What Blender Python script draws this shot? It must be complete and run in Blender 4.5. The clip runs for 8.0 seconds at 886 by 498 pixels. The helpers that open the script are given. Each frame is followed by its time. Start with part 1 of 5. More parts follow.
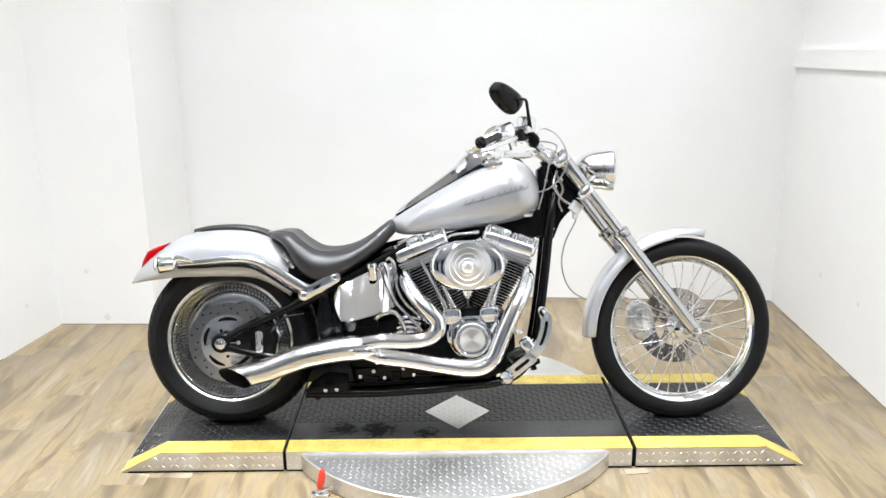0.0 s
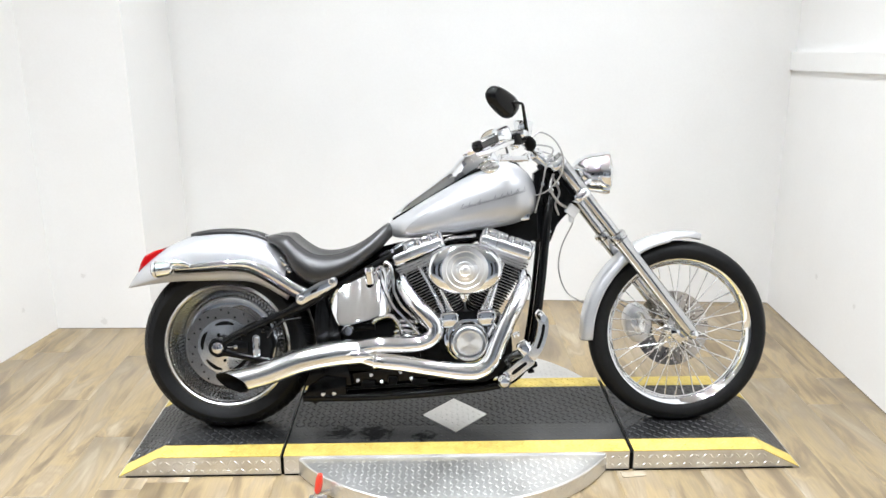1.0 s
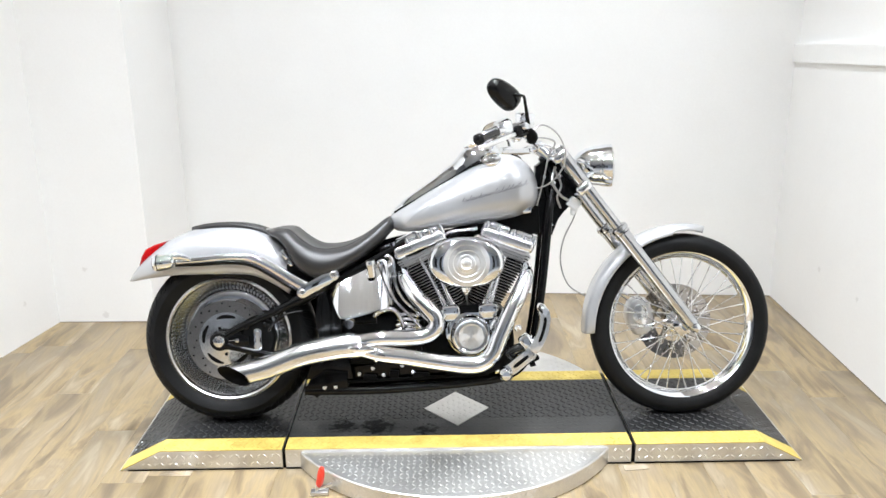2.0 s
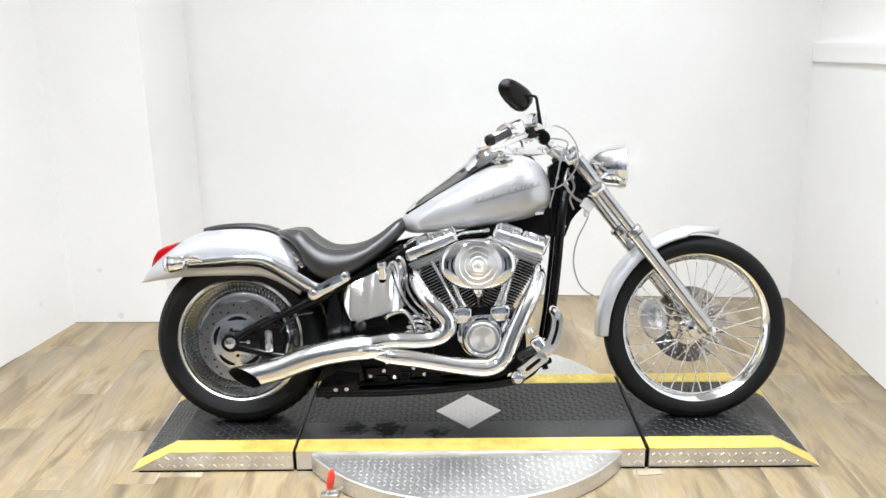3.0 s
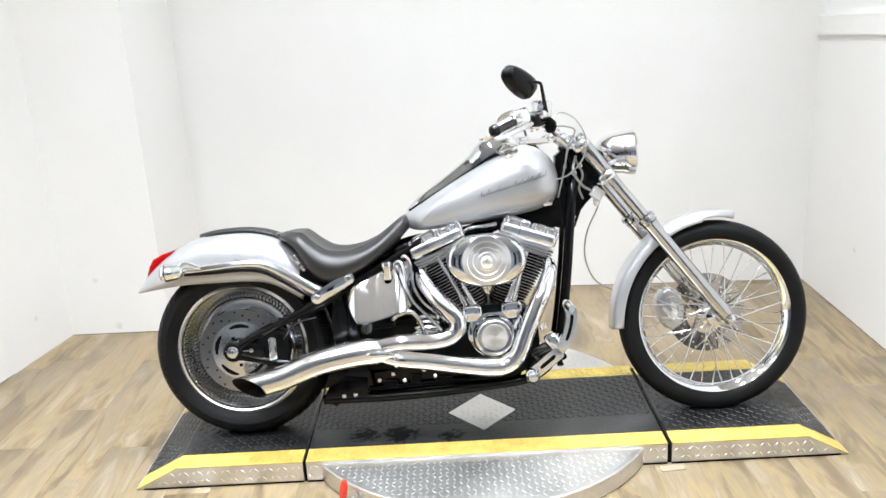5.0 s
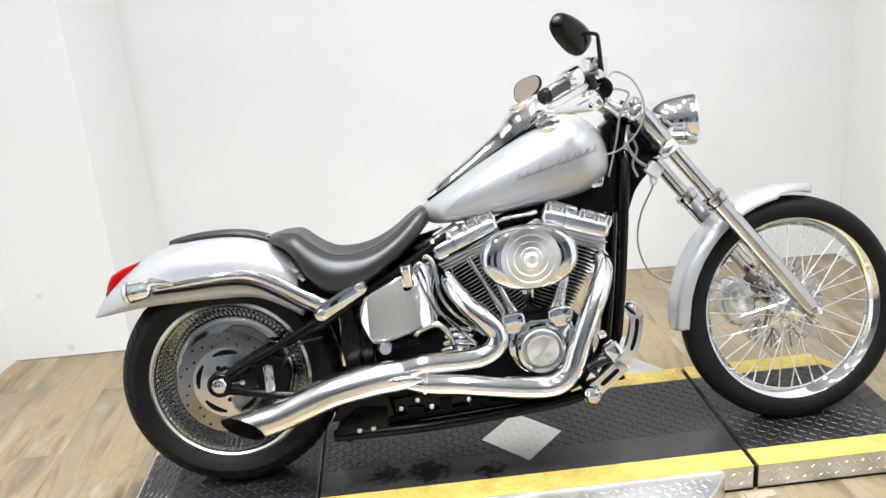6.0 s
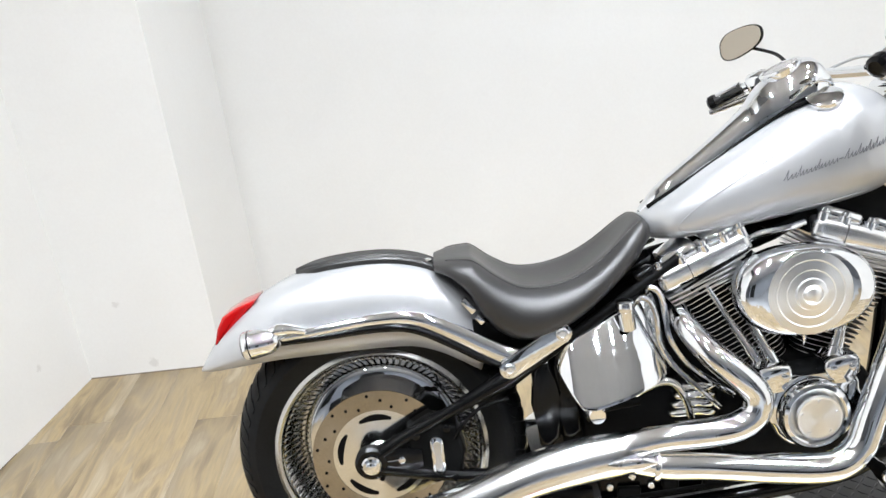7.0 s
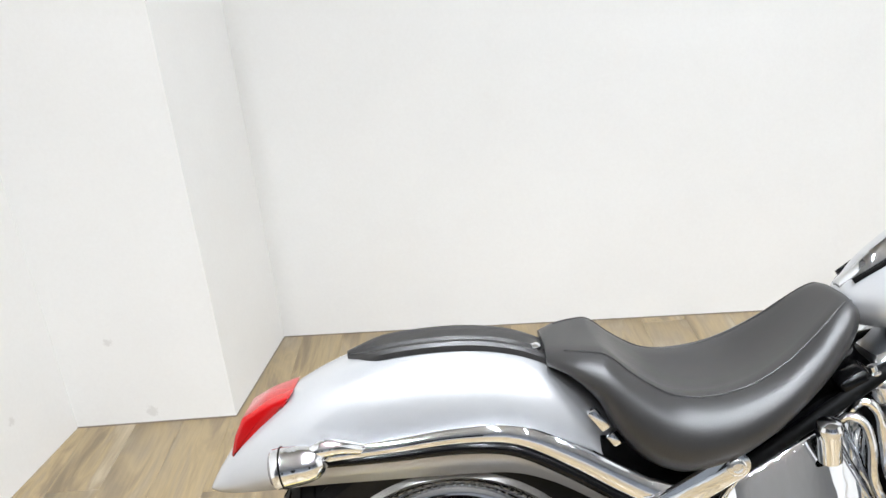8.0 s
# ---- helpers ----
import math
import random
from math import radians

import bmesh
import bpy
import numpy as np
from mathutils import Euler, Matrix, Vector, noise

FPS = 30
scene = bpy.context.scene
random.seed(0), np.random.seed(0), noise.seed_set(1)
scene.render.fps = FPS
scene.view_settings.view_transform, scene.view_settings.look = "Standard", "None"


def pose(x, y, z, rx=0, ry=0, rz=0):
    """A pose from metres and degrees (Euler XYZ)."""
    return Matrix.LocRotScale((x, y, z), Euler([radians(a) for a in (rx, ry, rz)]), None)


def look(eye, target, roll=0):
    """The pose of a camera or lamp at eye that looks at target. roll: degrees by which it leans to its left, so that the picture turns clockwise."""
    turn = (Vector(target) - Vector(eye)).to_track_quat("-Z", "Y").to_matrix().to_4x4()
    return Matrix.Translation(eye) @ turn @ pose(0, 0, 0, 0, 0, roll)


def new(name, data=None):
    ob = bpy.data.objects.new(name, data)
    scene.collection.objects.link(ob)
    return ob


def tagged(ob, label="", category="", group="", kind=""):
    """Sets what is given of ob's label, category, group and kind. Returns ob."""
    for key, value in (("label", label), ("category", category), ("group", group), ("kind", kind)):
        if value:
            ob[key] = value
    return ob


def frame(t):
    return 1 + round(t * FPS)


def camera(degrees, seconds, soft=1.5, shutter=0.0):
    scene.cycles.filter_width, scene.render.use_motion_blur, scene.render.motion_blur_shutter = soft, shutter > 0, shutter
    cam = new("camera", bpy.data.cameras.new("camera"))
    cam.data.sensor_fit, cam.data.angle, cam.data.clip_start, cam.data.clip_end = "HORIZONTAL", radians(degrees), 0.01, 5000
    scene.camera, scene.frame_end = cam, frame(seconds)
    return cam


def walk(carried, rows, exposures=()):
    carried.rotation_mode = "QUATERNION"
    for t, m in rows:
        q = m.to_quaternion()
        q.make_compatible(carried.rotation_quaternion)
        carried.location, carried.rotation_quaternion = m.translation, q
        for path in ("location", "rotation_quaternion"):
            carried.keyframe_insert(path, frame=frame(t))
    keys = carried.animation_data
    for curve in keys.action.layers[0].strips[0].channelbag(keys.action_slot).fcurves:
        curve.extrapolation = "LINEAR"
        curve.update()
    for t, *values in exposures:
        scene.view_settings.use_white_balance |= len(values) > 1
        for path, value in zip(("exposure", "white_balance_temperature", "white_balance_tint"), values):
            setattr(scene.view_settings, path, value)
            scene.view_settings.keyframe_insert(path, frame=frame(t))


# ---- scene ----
cam = camera(55.8, 8.0)
PATH = [
    (0, (-0.122, -3, 1.589), (-0.101, -1.078, 1.036), -0.3),
    (0.5, (-0.12, -2.999, 1.604), (-0.107, -1.076, 1.055), -0.3),
    (1, (-0.123, -3.002, 1.595), (-0.094, -1.079, 1.047), -0.4),
    (2.5, (-0.116, -2.983, 1.593), (-0.104, -1.066, 1.023), -0.8),
    (3, (-0.095, -2.973, 1.591), (-0.116, -1.054, 1.029), -0.8),
    (3.5, (-0.063, -2.987, 1.59), (-0.108, -1.066, 1.036), -0.8),
    (4, (-0.004, -3.018, 1.577), (-0.09, -1.091, 1.048), -1.1),
    (4.5, (0.014, -2.99, 1.578), (-0.037, -1.065, 1.038), -1.7),
    (4.7, (-0.028, -2.952, 1.582), (-0.095, -1.034, 1.02), -2.7),
    (5.8, (-0.325, -2.46, 1.528), (-0.174, -0.569, 0.893), -3.7),
    (5.9, (-0.3388, -2.399, 1.51), (-0.2246, -0.5136, 0.8525), -4.22),
    (6, (-0.348, -2.325, 1.485), (-0.253, -0.43, 0.849), -4.85),
    (6.1, (-0.3417, -2.243, 1.512), (-0.3089, -0.3638, 0.8279), -6.47),
    (6.2, (-0.3498, -2.165, 1.512), (-0.3684, -0.2731, 0.8635), -7.55),
    (6.3, (-0.3843, -2.103, 1.53), (-0.4031, -0.205, 0.9008), -7.28),
    (6.4, (-0.4177, -2.047, 1.512), (-0.4747, -0.1686, 0.8276), -6.7),
    (6.5, (-0.465, -1.987, 1.496), (-0.538, -0.111, 0.808), -6.15),
    (6.6, (-0.4909, -1.905, 1.511), (-0.6434, -0.0435, 0.7968), -7.18),
    (6.7, (-0.5428, -1.861, 1.493), (-0.6771, -0.0041, 0.7617), -7.59),
    (6.8, (-0.5805, -1.77, 1.491), (-0.668, 0.0958, 0.7752), -5.91),
    (7, (-0.673, -1.625, 1.479), (-0.702, 0.228, 0.728), -7.1),
    (7.1, (-0.7023, -1.572, 1.462), (-0.7339, 0.2949, 0.7458), -8.93),
    (7.3, (-0.7505, -1.45, 1.452), (-0.7355, 0.4076, 0.7105), -8.45),
    (7.5, (-0.765, -1.317, 1.458), (-0.769, 0.527, 0.684), -8.3),
    (7.7, (-0.7829, -1.213, 1.431), (-0.7985, 0.6384, 0.6739), -6.75),
    (7.8, (-0.7802, -1.166, 1.42), (-0.8244, 0.6992, 0.6989), -6.78),
    (8, (-0.829, -1.085, 1.418), (-0.877, 0.763, 0.655), -5.7),
]
EXPOSURES = [(0, -0.06), (2.5, -0.08), (4.7, -0.07), (5.8, -0.16), (8, -0.17)]
walk(cam, [(t, look(eye, target, roll)) for t, eye, target, roll in PATH], EXPOSURES)

# ---- world and light ----
world = bpy.data.worlds.new("showroom_air")
world.use_nodes = True
world.node_tree.nodes["Background"].inputs[0].default_value = (0.9, 0.93, 1.0, 1)
world.node_tree.nodes["Background"].inputs[1].default_value = 0.05
scene.world = world
CEIL, BOOTH = 4.2, 3.0
LAMPS = [(x, y) for y in (-4.9, -3.6, -2.3, -1.0, 0.3) for x in (-2.1, -0.7, 0.7, 2.1) if y < 0 or abs(x) < 1] + [(x, y) for y in (-7.0, -9.2, -11.4) for x in (-5.0, -2.5, 0.0, 2.5, 5.0)]
LAMP_POWER = 34.5


# ---- materials ----
def nodes_of(name):
    m = bpy.data.materials.new(name)
    m.use_nodes = True
    return m, m.node_tree.nodes, m.node_tree.links, m.node_tree.nodes["Principled BSDF"]


def noise_node(n, l, scale, detail=4.0, rough=0.6, stretch=None):
    tc = n.new("ShaderNodeTexCoord")
    mp = n.new("ShaderNodeMapping")
    mp.inputs["Scale"].default_value = stretch or (1, 1, 1)
    l.new(tc.outputs["Object"], mp.inputs["Vector"])
    t = n.new("ShaderNodeTexNoise")
    t.inputs["Scale"].default_value = scale
    t.inputs["Detail"].default_value = detail
    t.inputs["Roughness"].default_value = rough
    l.new(mp.outputs[0], t.inputs["Vector"])
    return t.outputs["Fac"]


def ramp(n, l, fac, stops):
    r = n.new("ShaderNodeValToRGB")
    while len(r.color_ramp.elements) < len(stops):
        r.color_ramp.elements.new(0.5)
    for e, (p, c) in zip(r.color_ramp.elements, stops):
        e.position = p
        e.color = (*c, 1) if len(c) == 3 else c
    l.new(fac, r.inputs["Fac"])
    return r.outputs["Color"]


def bump(n, l, b, height, strength, distance):
    k = n.new("ShaderNodeBump")
    k.inputs["Strength"].default_value = strength
    k.inputs["Distance"].default_value = distance
    l.new(height, k.inputs["Height"])
    l.new(k.outputs[0], b.inputs["Normal"])


def surface(name, a, b, metal=0.0, rough=(0.3, 0.4), scale=8.0, fine=120.0, relief=0.0, coat=0.0, spec=0.5):
    """Two-scale surface: colour drifts from a to b, roughness between two values, fine relief."""
    m, n, l, p = nodes_of(name)
    big = noise_node(n, l, scale)
    small = noise_node(n, l, fine, 3.0)
    mix = n.new("ShaderNodeMath")
    mix.operation = "MULTIPLY_ADD"
    mix.inputs[1].default_value = 0.35
    l.new(small, mix.inputs[0])
    half = n.new("ShaderNodeMath")
    half.operation = "MULTIPLY"
    half.inputs[1].default_value = 0.65
    l.new(big, half.inputs[0])
    l.new(half.outputs[0], mix.inputs[2])
    l.new(ramp(n, l, mix.outputs[0], [(0.3, a), (0.7, b)]), p.inputs["Base Color"])
    mr = n.new("ShaderNodeMapRange")
    mr.inputs["To Min"].default_value, mr.inputs["To Max"].default_value = rough
    l.new(big, mr.inputs["Value"])
    l.new(mr.outputs[0], p.inputs["Roughness"])
    p.inputs["Metallic"].default_value = metal
    p.inputs["Coat Weight"].default_value = coat
    p.inputs["Coat Roughness"].default_value = 0.04
    p.inputs["Specular IOR Level"].default_value = spec
    if relief:
        bump(n, l, p, small, 0.4, relief)
    return m


M = {
    "chrome": surface("chrome", (0.83, 0.85, 0.885), (0.89, 0.91, 0.94), 1.0, (0.02, 0.06), 14, 70, 0.00006),
    "fork_steel": surface("fork_steel", (0.50, 0.51, 0.53), (0.60, 0.61, 0.63), 1.0, (0.05, 0.12), 14, 70, 0.00006),
    "wavy_chrome": surface("pressed_chrome", (0.83, 0.85, 0.885), (0.89, 0.91, 0.94), 1.0, (0.02, 0.06), 14, 8, 0.0048),
    "pipe_chrome": surface("pipe_chrome", (0.85, 0.865, 0.89), (0.91, 0.925, 0.95), 1.0, (0.03, 0.07), 6, 60, 0.0002),
    "polished": surface("polished_aluminium", (0.80, 0.805, 0.815), (0.89, 0.895, 0.90), 1.0, (0.16, 0.28), 10, 160, 0.0002),
    "cast": surface("cast_aluminium", (0.60, 0.60, 0.605), (0.74, 0.74, 0.745), 1.0, (0.28, 0.4), 12, 200, 0.0003),
    "muffler": surface("satin_exhaust", (0.73, 0.735, 0.74), (0.82, 0.83, 0.84), 1.0, (0.13, 0.24), 9, 260, 0.0001),
    "silver": surface("silver_paint", (0.39, 0.392, 0.40), (0.455, 0.457, 0.465), 0.48, (0.28, 0.34), 5, 700, 0.00003, 1.0),
    "black": surface("black_paint", (0.0015, 0.0015, 0.002), (0.003, 0.003, 0.003), 0.0, (0.12, 0.24), 9, 150, 0.0, 0.0, 0.22),
    "satin": surface("satin_black", (0.002, 0.002, 0.002), (0.0045, 0.0045, 0.0045), 0.0, (0.4, 0.6), 12, 140, 0.0004, 0.0, 0.06),
    "rubber": surface("tyre_rubber", (0.004, 0.004, 0.0044), (0.010, 0.010, 0.010), 0.0, (0.40, 0.56), 7, 170, 0.0004, 0.0, 0.13),
    "leather": surface("seat_leather", (0.012, 0.0114, 0.0112), (0.024, 0.0228, 0.0222), 0.0, (0.32, 0.44), 6, 420, 0.0005, 0.0, 0.6),
    "grip": surface("grip_rubber", (0.006, 0.006, 0.006), (0.012, 0.012, 0.012), 0.0, (0.14, 0.24), 9, 200, 0.0002, 0.6),
    "carrier": surface("disc_carrier_steel", (0.72, 0.72, 0.72), (0.82, 0.82, 0.82), 1.0, (0.10, 0.18), 16, 260, 0.0001),
    "rim_edge": surface("machined_rim_edge", (0.50, 0.49, 0.47), (0.62, 0.61, 0.59), 1.0, (0.2, 0.3), 16, 260, 0.0001),
    "rotor": surface("brake_steel", (0.30, 0.275, 0.25), (0.42, 0.39, 0.36), 1.0, (0.05, 0.11), 16, 260, 0.0001),
    "red_grip": surface("red_plastic", (0.62, 0.035, 0.02), (0.72, 0.06, 0.03), 0.0, (0.3, 0.45), 20, 200),
    "script": surface("dark_lettering", (0.12, 0.12, 0.13), (0.19, 0.19, 0.20), 0.3, (0.3, 0.4), 20, 200),
    "stripe": surface("pinstripe_grey", (0.36, 0.36, 0.38), (0.42, 0.42, 0.44), 0.3, (0.3, 0.4), 20, 200),
    "hose": surface("steel_braid", (0.30, 0.30, 0.30), (0.45, 0.45, 0.44), 0.7, (0.3, 0.45), 40, 600),
    "pale": surface("pale_grey_cover", (0.66, 0.67, 0.68), (0.74, 0.75, 0.76), 0.0, (0.2, 0.3), 20, 200),
    # Darker copy of chrome; the rim's dark reflections are put into its colour.
    "smoked_chrome": surface("smoked_chrome", (0.42, 0.42, 0.425), (0.54, 0.54, 0.545), 1.0, (0.09, 0.15), 16, 120, 0.0001),
    "wall": surface("white_wall_paint", (0.80, 0.79, 0.77), (0.85, 0.845, 0.83), 0.0, (0.55, 0.7), 1.6, 90, 0.0006),
    # Bright and dim tones for unseen walls, set by what the chrome should reflect.
    "bright_wall": surface("reflected_bright_wall", (0.74, 0.77, 0.82), (0.80, 0.83, 0.88), 0.0, (0.6, 0.8), 1.2, 60, 0.0006),
    "dim_wall": surface("reflected_dim_wall", (0.30, 0.305, 0.315), (0.38, 0.385, 0.40), 0.0, (0.6, 0.8), 1.2, 60, 0.0006),
    "dark_bay": surface("reflected_dark_panel", (0.03, 0.029, 0.028), (0.05, 0.048, 0.046), 0.0, (0.6, 0.8), 1.2, 60, 0.0006),
    "ceiling": surface("ceiling_paint", (0.68, 0.665, 0.65), (0.76, 0.745, 0.73), 0.0, (0.7, 0.85), 2.0, 90, 0.0006),
    "yellow": surface("yellow_paint", (0.36, 0.262, 0.052), (0.58, 0.44, 0.115), 0.0, (0.4, 0.6), 16, 90, 0.0004),
    "plate": surface("diamond_plate_aluminium", (0.60, 0.59, 0.57), (0.76, 0.75, 0.73), 0.92, (0.26, 0.42), 6, 140, 0.0003),
    "slab": surface("floor_underlay", (0.10, 0.075, 0.05), (0.14, 0.10, 0.07), 0.0, (0.7, 0.85), 4, 60),
    "band": surface("dark_metal_band", (0.10, 0.10, 0.10), (0.20, 0.20, 0.20), 1.0, (0.25, 0.4), 20, 150),
    "concrete": surface("reflected_grey_floor", (0.30, 0.305, 0.31), (0.42, 0.425, 0.43), 0.0, (0.25, 0.4), 3, 60, 0.0004),
    "seal": surface("dark_shadow_gap", (0.16, 0.13, 0.10), (0.24, 0.20, 0.16), 0.0, (0.6, 0.8), 20, 100),
    "tape": surface("clear_tape", (0.27, 0.225, 0.155), (0.36, 0.30, 0.22), 0.0, (0.08, 0.2), 20, 100),
}


def scuffed(m, spots):
    """Small dark knocks and scrapes in the paint."""
    n, l = m.node_tree.nodes, m.node_tree.links
    p = n["Principled BSDF"]
    last = p.inputs["Base Color"].links[0].from_socket
    rag = noise_node(n, l, 90, 3)
    tc = n.new("ShaderNodeTexCoord")
    for x, y, z, r in spots:
        dist = n.new("ShaderNodeVectorMath")
        dist.operation = "DISTANCE"
        dist.inputs[1].default_value = (x, y, z)
        l.new(tc.outputs["Object"], dist.inputs[0])
        add = n.new("ShaderNodeMath")
        add.operation = "MULTIPLY_ADD"
        add.inputs[1].default_value = r * 1.6
        l.new(rag, add.inputs[0])
        l.new(dist.outputs["Value"], add.inputs[2])
        mask = n.new("ShaderNodeMapRange")
        mask.inputs["From Min"].default_value, mask.inputs["From Max"].default_value = r * 1.4, r * 1.9
        mask.inputs["To Min"].default_value, mask.inputs["To Max"].default_value = 0.2, 0.0
        l.new(add.outputs[0], mask.inputs["Value"])
        mx = n.new("ShaderNodeMix")
        mx.data_type = "RGBA"
        mx.inputs["B"].default_value = (0.30, 0.27, 0.23, 1)
        l.new(mask.outputs[0], mx.inputs["Factor"])
        l.new(last, mx.inputs["A"])
        last = mx.outputs["Result"]
    l.new(last, p.inputs["Base Color"])


scuffed(M["wall"], ((1.745, 0.84, 0.34, 0.016), (1.735, 0.44, 0.33, 0.013), (-1.92, 1.146, 0.29, 0.014), (-1.84, 1.144, 0.04, 0.02), (-2.13, 0.91, 0.19, 0.014)))


def glassy(name, colour, rough=0.05, trans=1.0):
    m, n, l, p = nodes_of(name)
    p.inputs["Base Color"].default_value = (*colour, 1)
    p.inputs["Roughness"].default_value = rough
    p.inputs["Transmission Weight"].default_value = trans
    return m


M["red_lens"] = glassy("red_tail_lens", (0.42, 0.005, 0.006), 0.06, 0.25)
M["lens"] = glassy("clear_lens", (0.9, 0.9, 0.9), 0.03, 0.9)
M["smoke"] = glassy("smoked_lens", (0.35, 0.33, 0.32), 0.05, 0.5)
M["mirror"] = nodes_of("mirror_glass")[0]
mp = M["mirror"].node_tree.nodes["Principled BSDF"]
mp.inputs["Metallic"].default_value, mp.inputs["Roughness"].default_value = 1.0, 0.01
mp.inputs["Base Color"].default_value = (0.52, 0.47, 0.40, 1)


def brushed(name, axis_point):
    """Turned aluminium: fine rings round the y axis through a point of the machine."""
    m, n, l, p = nodes_of(name)
    tc = n.new("ShaderNodeTexCoord")
    sub = n.new("ShaderNodeVectorMath")
    sub.operation = "SUBTRACT"
    sub.inputs[1].default_value = axis_point
    l.new(tc.outputs["Object"], sub.inputs[0])
    flat = n.new("ShaderNodeVectorMath")
    flat.operation = "MULTIPLY"
    flat.inputs[1].default_value = (1, 0, 1)
    l.new(sub.outputs[0], flat.inputs[0])
    ln = n.new("ShaderNodeVectorMath")
    ln.operation = "LENGTH"
    l.new(flat.outputs[0], ln.inputs[0])
    t = n.new("ShaderNodeTexNoise")
    t.noise_dimensions = "1D"
    t.inputs["Scale"].default_value = 900
    t.inputs["Detail"].default_value = 3
    l.new(ln.outputs["Value"], t.inputs["W"])
    bump(n, l, p, t.outputs["Fac"], 0.25, 0.0004)
    l.new(ramp(n, l, t.outputs["Fac"], [(0.3, (0.84, 0.845, 0.85)), (0.7, (0.94, 0.945, 0.95))]), p.inputs["Base Color"])
    p.inputs["Metallic"].default_value = 1
    p.inputs["Roughness"].default_value = 0.30
    p.inputs["Anisotropic"].default_value = 0.85
    tg = n.new("ShaderNodeTangent")
    tg.direction_type, tg.axis = "RADIAL", "Y"
    l.new(tg.outputs[0], p.inputs["Tangent"])
    return m


M["turned_filter"] = brushed("turned_filter_cover", (-0.003, 0, 0.608))
M["turned_cam"] = brushed("turned_cam_cover", (0.011, 0, 0.344))


def plank_material():
    m, n, l, p = nodes_of("wood_plank")
    info = n.new("ShaderNodeObjectInfo")
    geo = n.new("ShaderNodeNewGeometry")
    tc = n.new("ShaderNodeTexCoord")
    add = n.new("ShaderNodeMath")
    add.operation = "ADD"
    l.new(info.outputs["Random"], add.inputs[0])
    l.new(geo.outputs["Random Per Island"], add.inputs[1])
    fr = n.new("ShaderNodeMath")
    fr.operation = "FRACT"
    l.new(add.outputs[0], fr.inputs[0])
    off = n.new("ShaderNodeCombineXYZ")
    sc = n.new("ShaderNodeMath")
    sc.operation = "MULTIPLY"
    sc.inputs[1].default_value = 37.0
    l.new(fr.outputs[0], sc.inputs[0])
    l.new(sc.outputs[0], off.inputs[0])
    l.new(sc.outputs[0], off.inputs[2])
    va = n.new("ShaderNodeVectorMath")
    va.operation = "ADD"
    l.new(tc.outputs["Object"], va.inputs[0])
    l.new(off.outputs[0], va.inputs[1])

    def grain(scale, stretch, detail, dist=0.0):
        mp = n.new("ShaderNodeMapping")
        mp.inputs["Scale"].default_value = stretch
        l.new(va.outputs[0], mp.inputs["Vector"])
        t = n.new("ShaderNodeTexNoise")
        t.inputs["Scale"].default_value = scale
        t.inputs["Detail"].default_value = detail
        t.inputs["Distortion"].default_value = dist
        l.new(mp.outputs[0], t.inputs["Vector"])
        return t.outputs["Fac"]

    broad = grain(3.6, (2.4, 0.55, 1), 6, 1.3)
    fine = grain(26.0, (6.0, 0.35, 1), 6, 0.3)
    base = ramp(n, l, broad, [(0.28, (0.130, 0.096, 0.057)), (0.40, (0.186, 0.140, 0.084)), (0.49, (0.275, 0.208, 0.114)), (0.57, (0.225, 0.175, 0.110)), (0.70, (0.320, 0.264, 0.180))])
    streak = ramp(n, l, fine, [(0.3, (0.87, 0.86, 0.84)), (0.62, (1.05, 1.045, 1.04))])
    tone = ramp(n, l, fr.outputs[0], [(0.0, (0.94, 0.94, 0.94)), (0.5, (1.0, 0.99, 0.98)), (1.0, (1.06, 1.05, 1.04))])
    a = n.new("ShaderNodeMix")
    a.data_type, a.blend_type = "RGBA", "MULTIPLY"
    a.inputs["Factor"].default_value = 1
    l.new(base, a.inputs["A"])
    l.new(streak, a.inputs["B"])
    c = n.new("ShaderNodeMix")
    c.data_type, c.blend_type = "RGBA", "MULTIPLY"
    c.inputs["Factor"].default_value = 1
    l.new(a.outputs["Result"], c.inputs["A"])
    l.new(tone, c.inputs["B"])
    l.new(c.outputs["Result"], p.inputs["Base Color"])
    p.inputs["Roughness"].default_value = 0.33
    p.inputs["Specular IOR Level"].default_value = 0.7
    bump(n, l, p, fine, 0.25, 0.0006)
    return m


M["plank"] = plank_material()


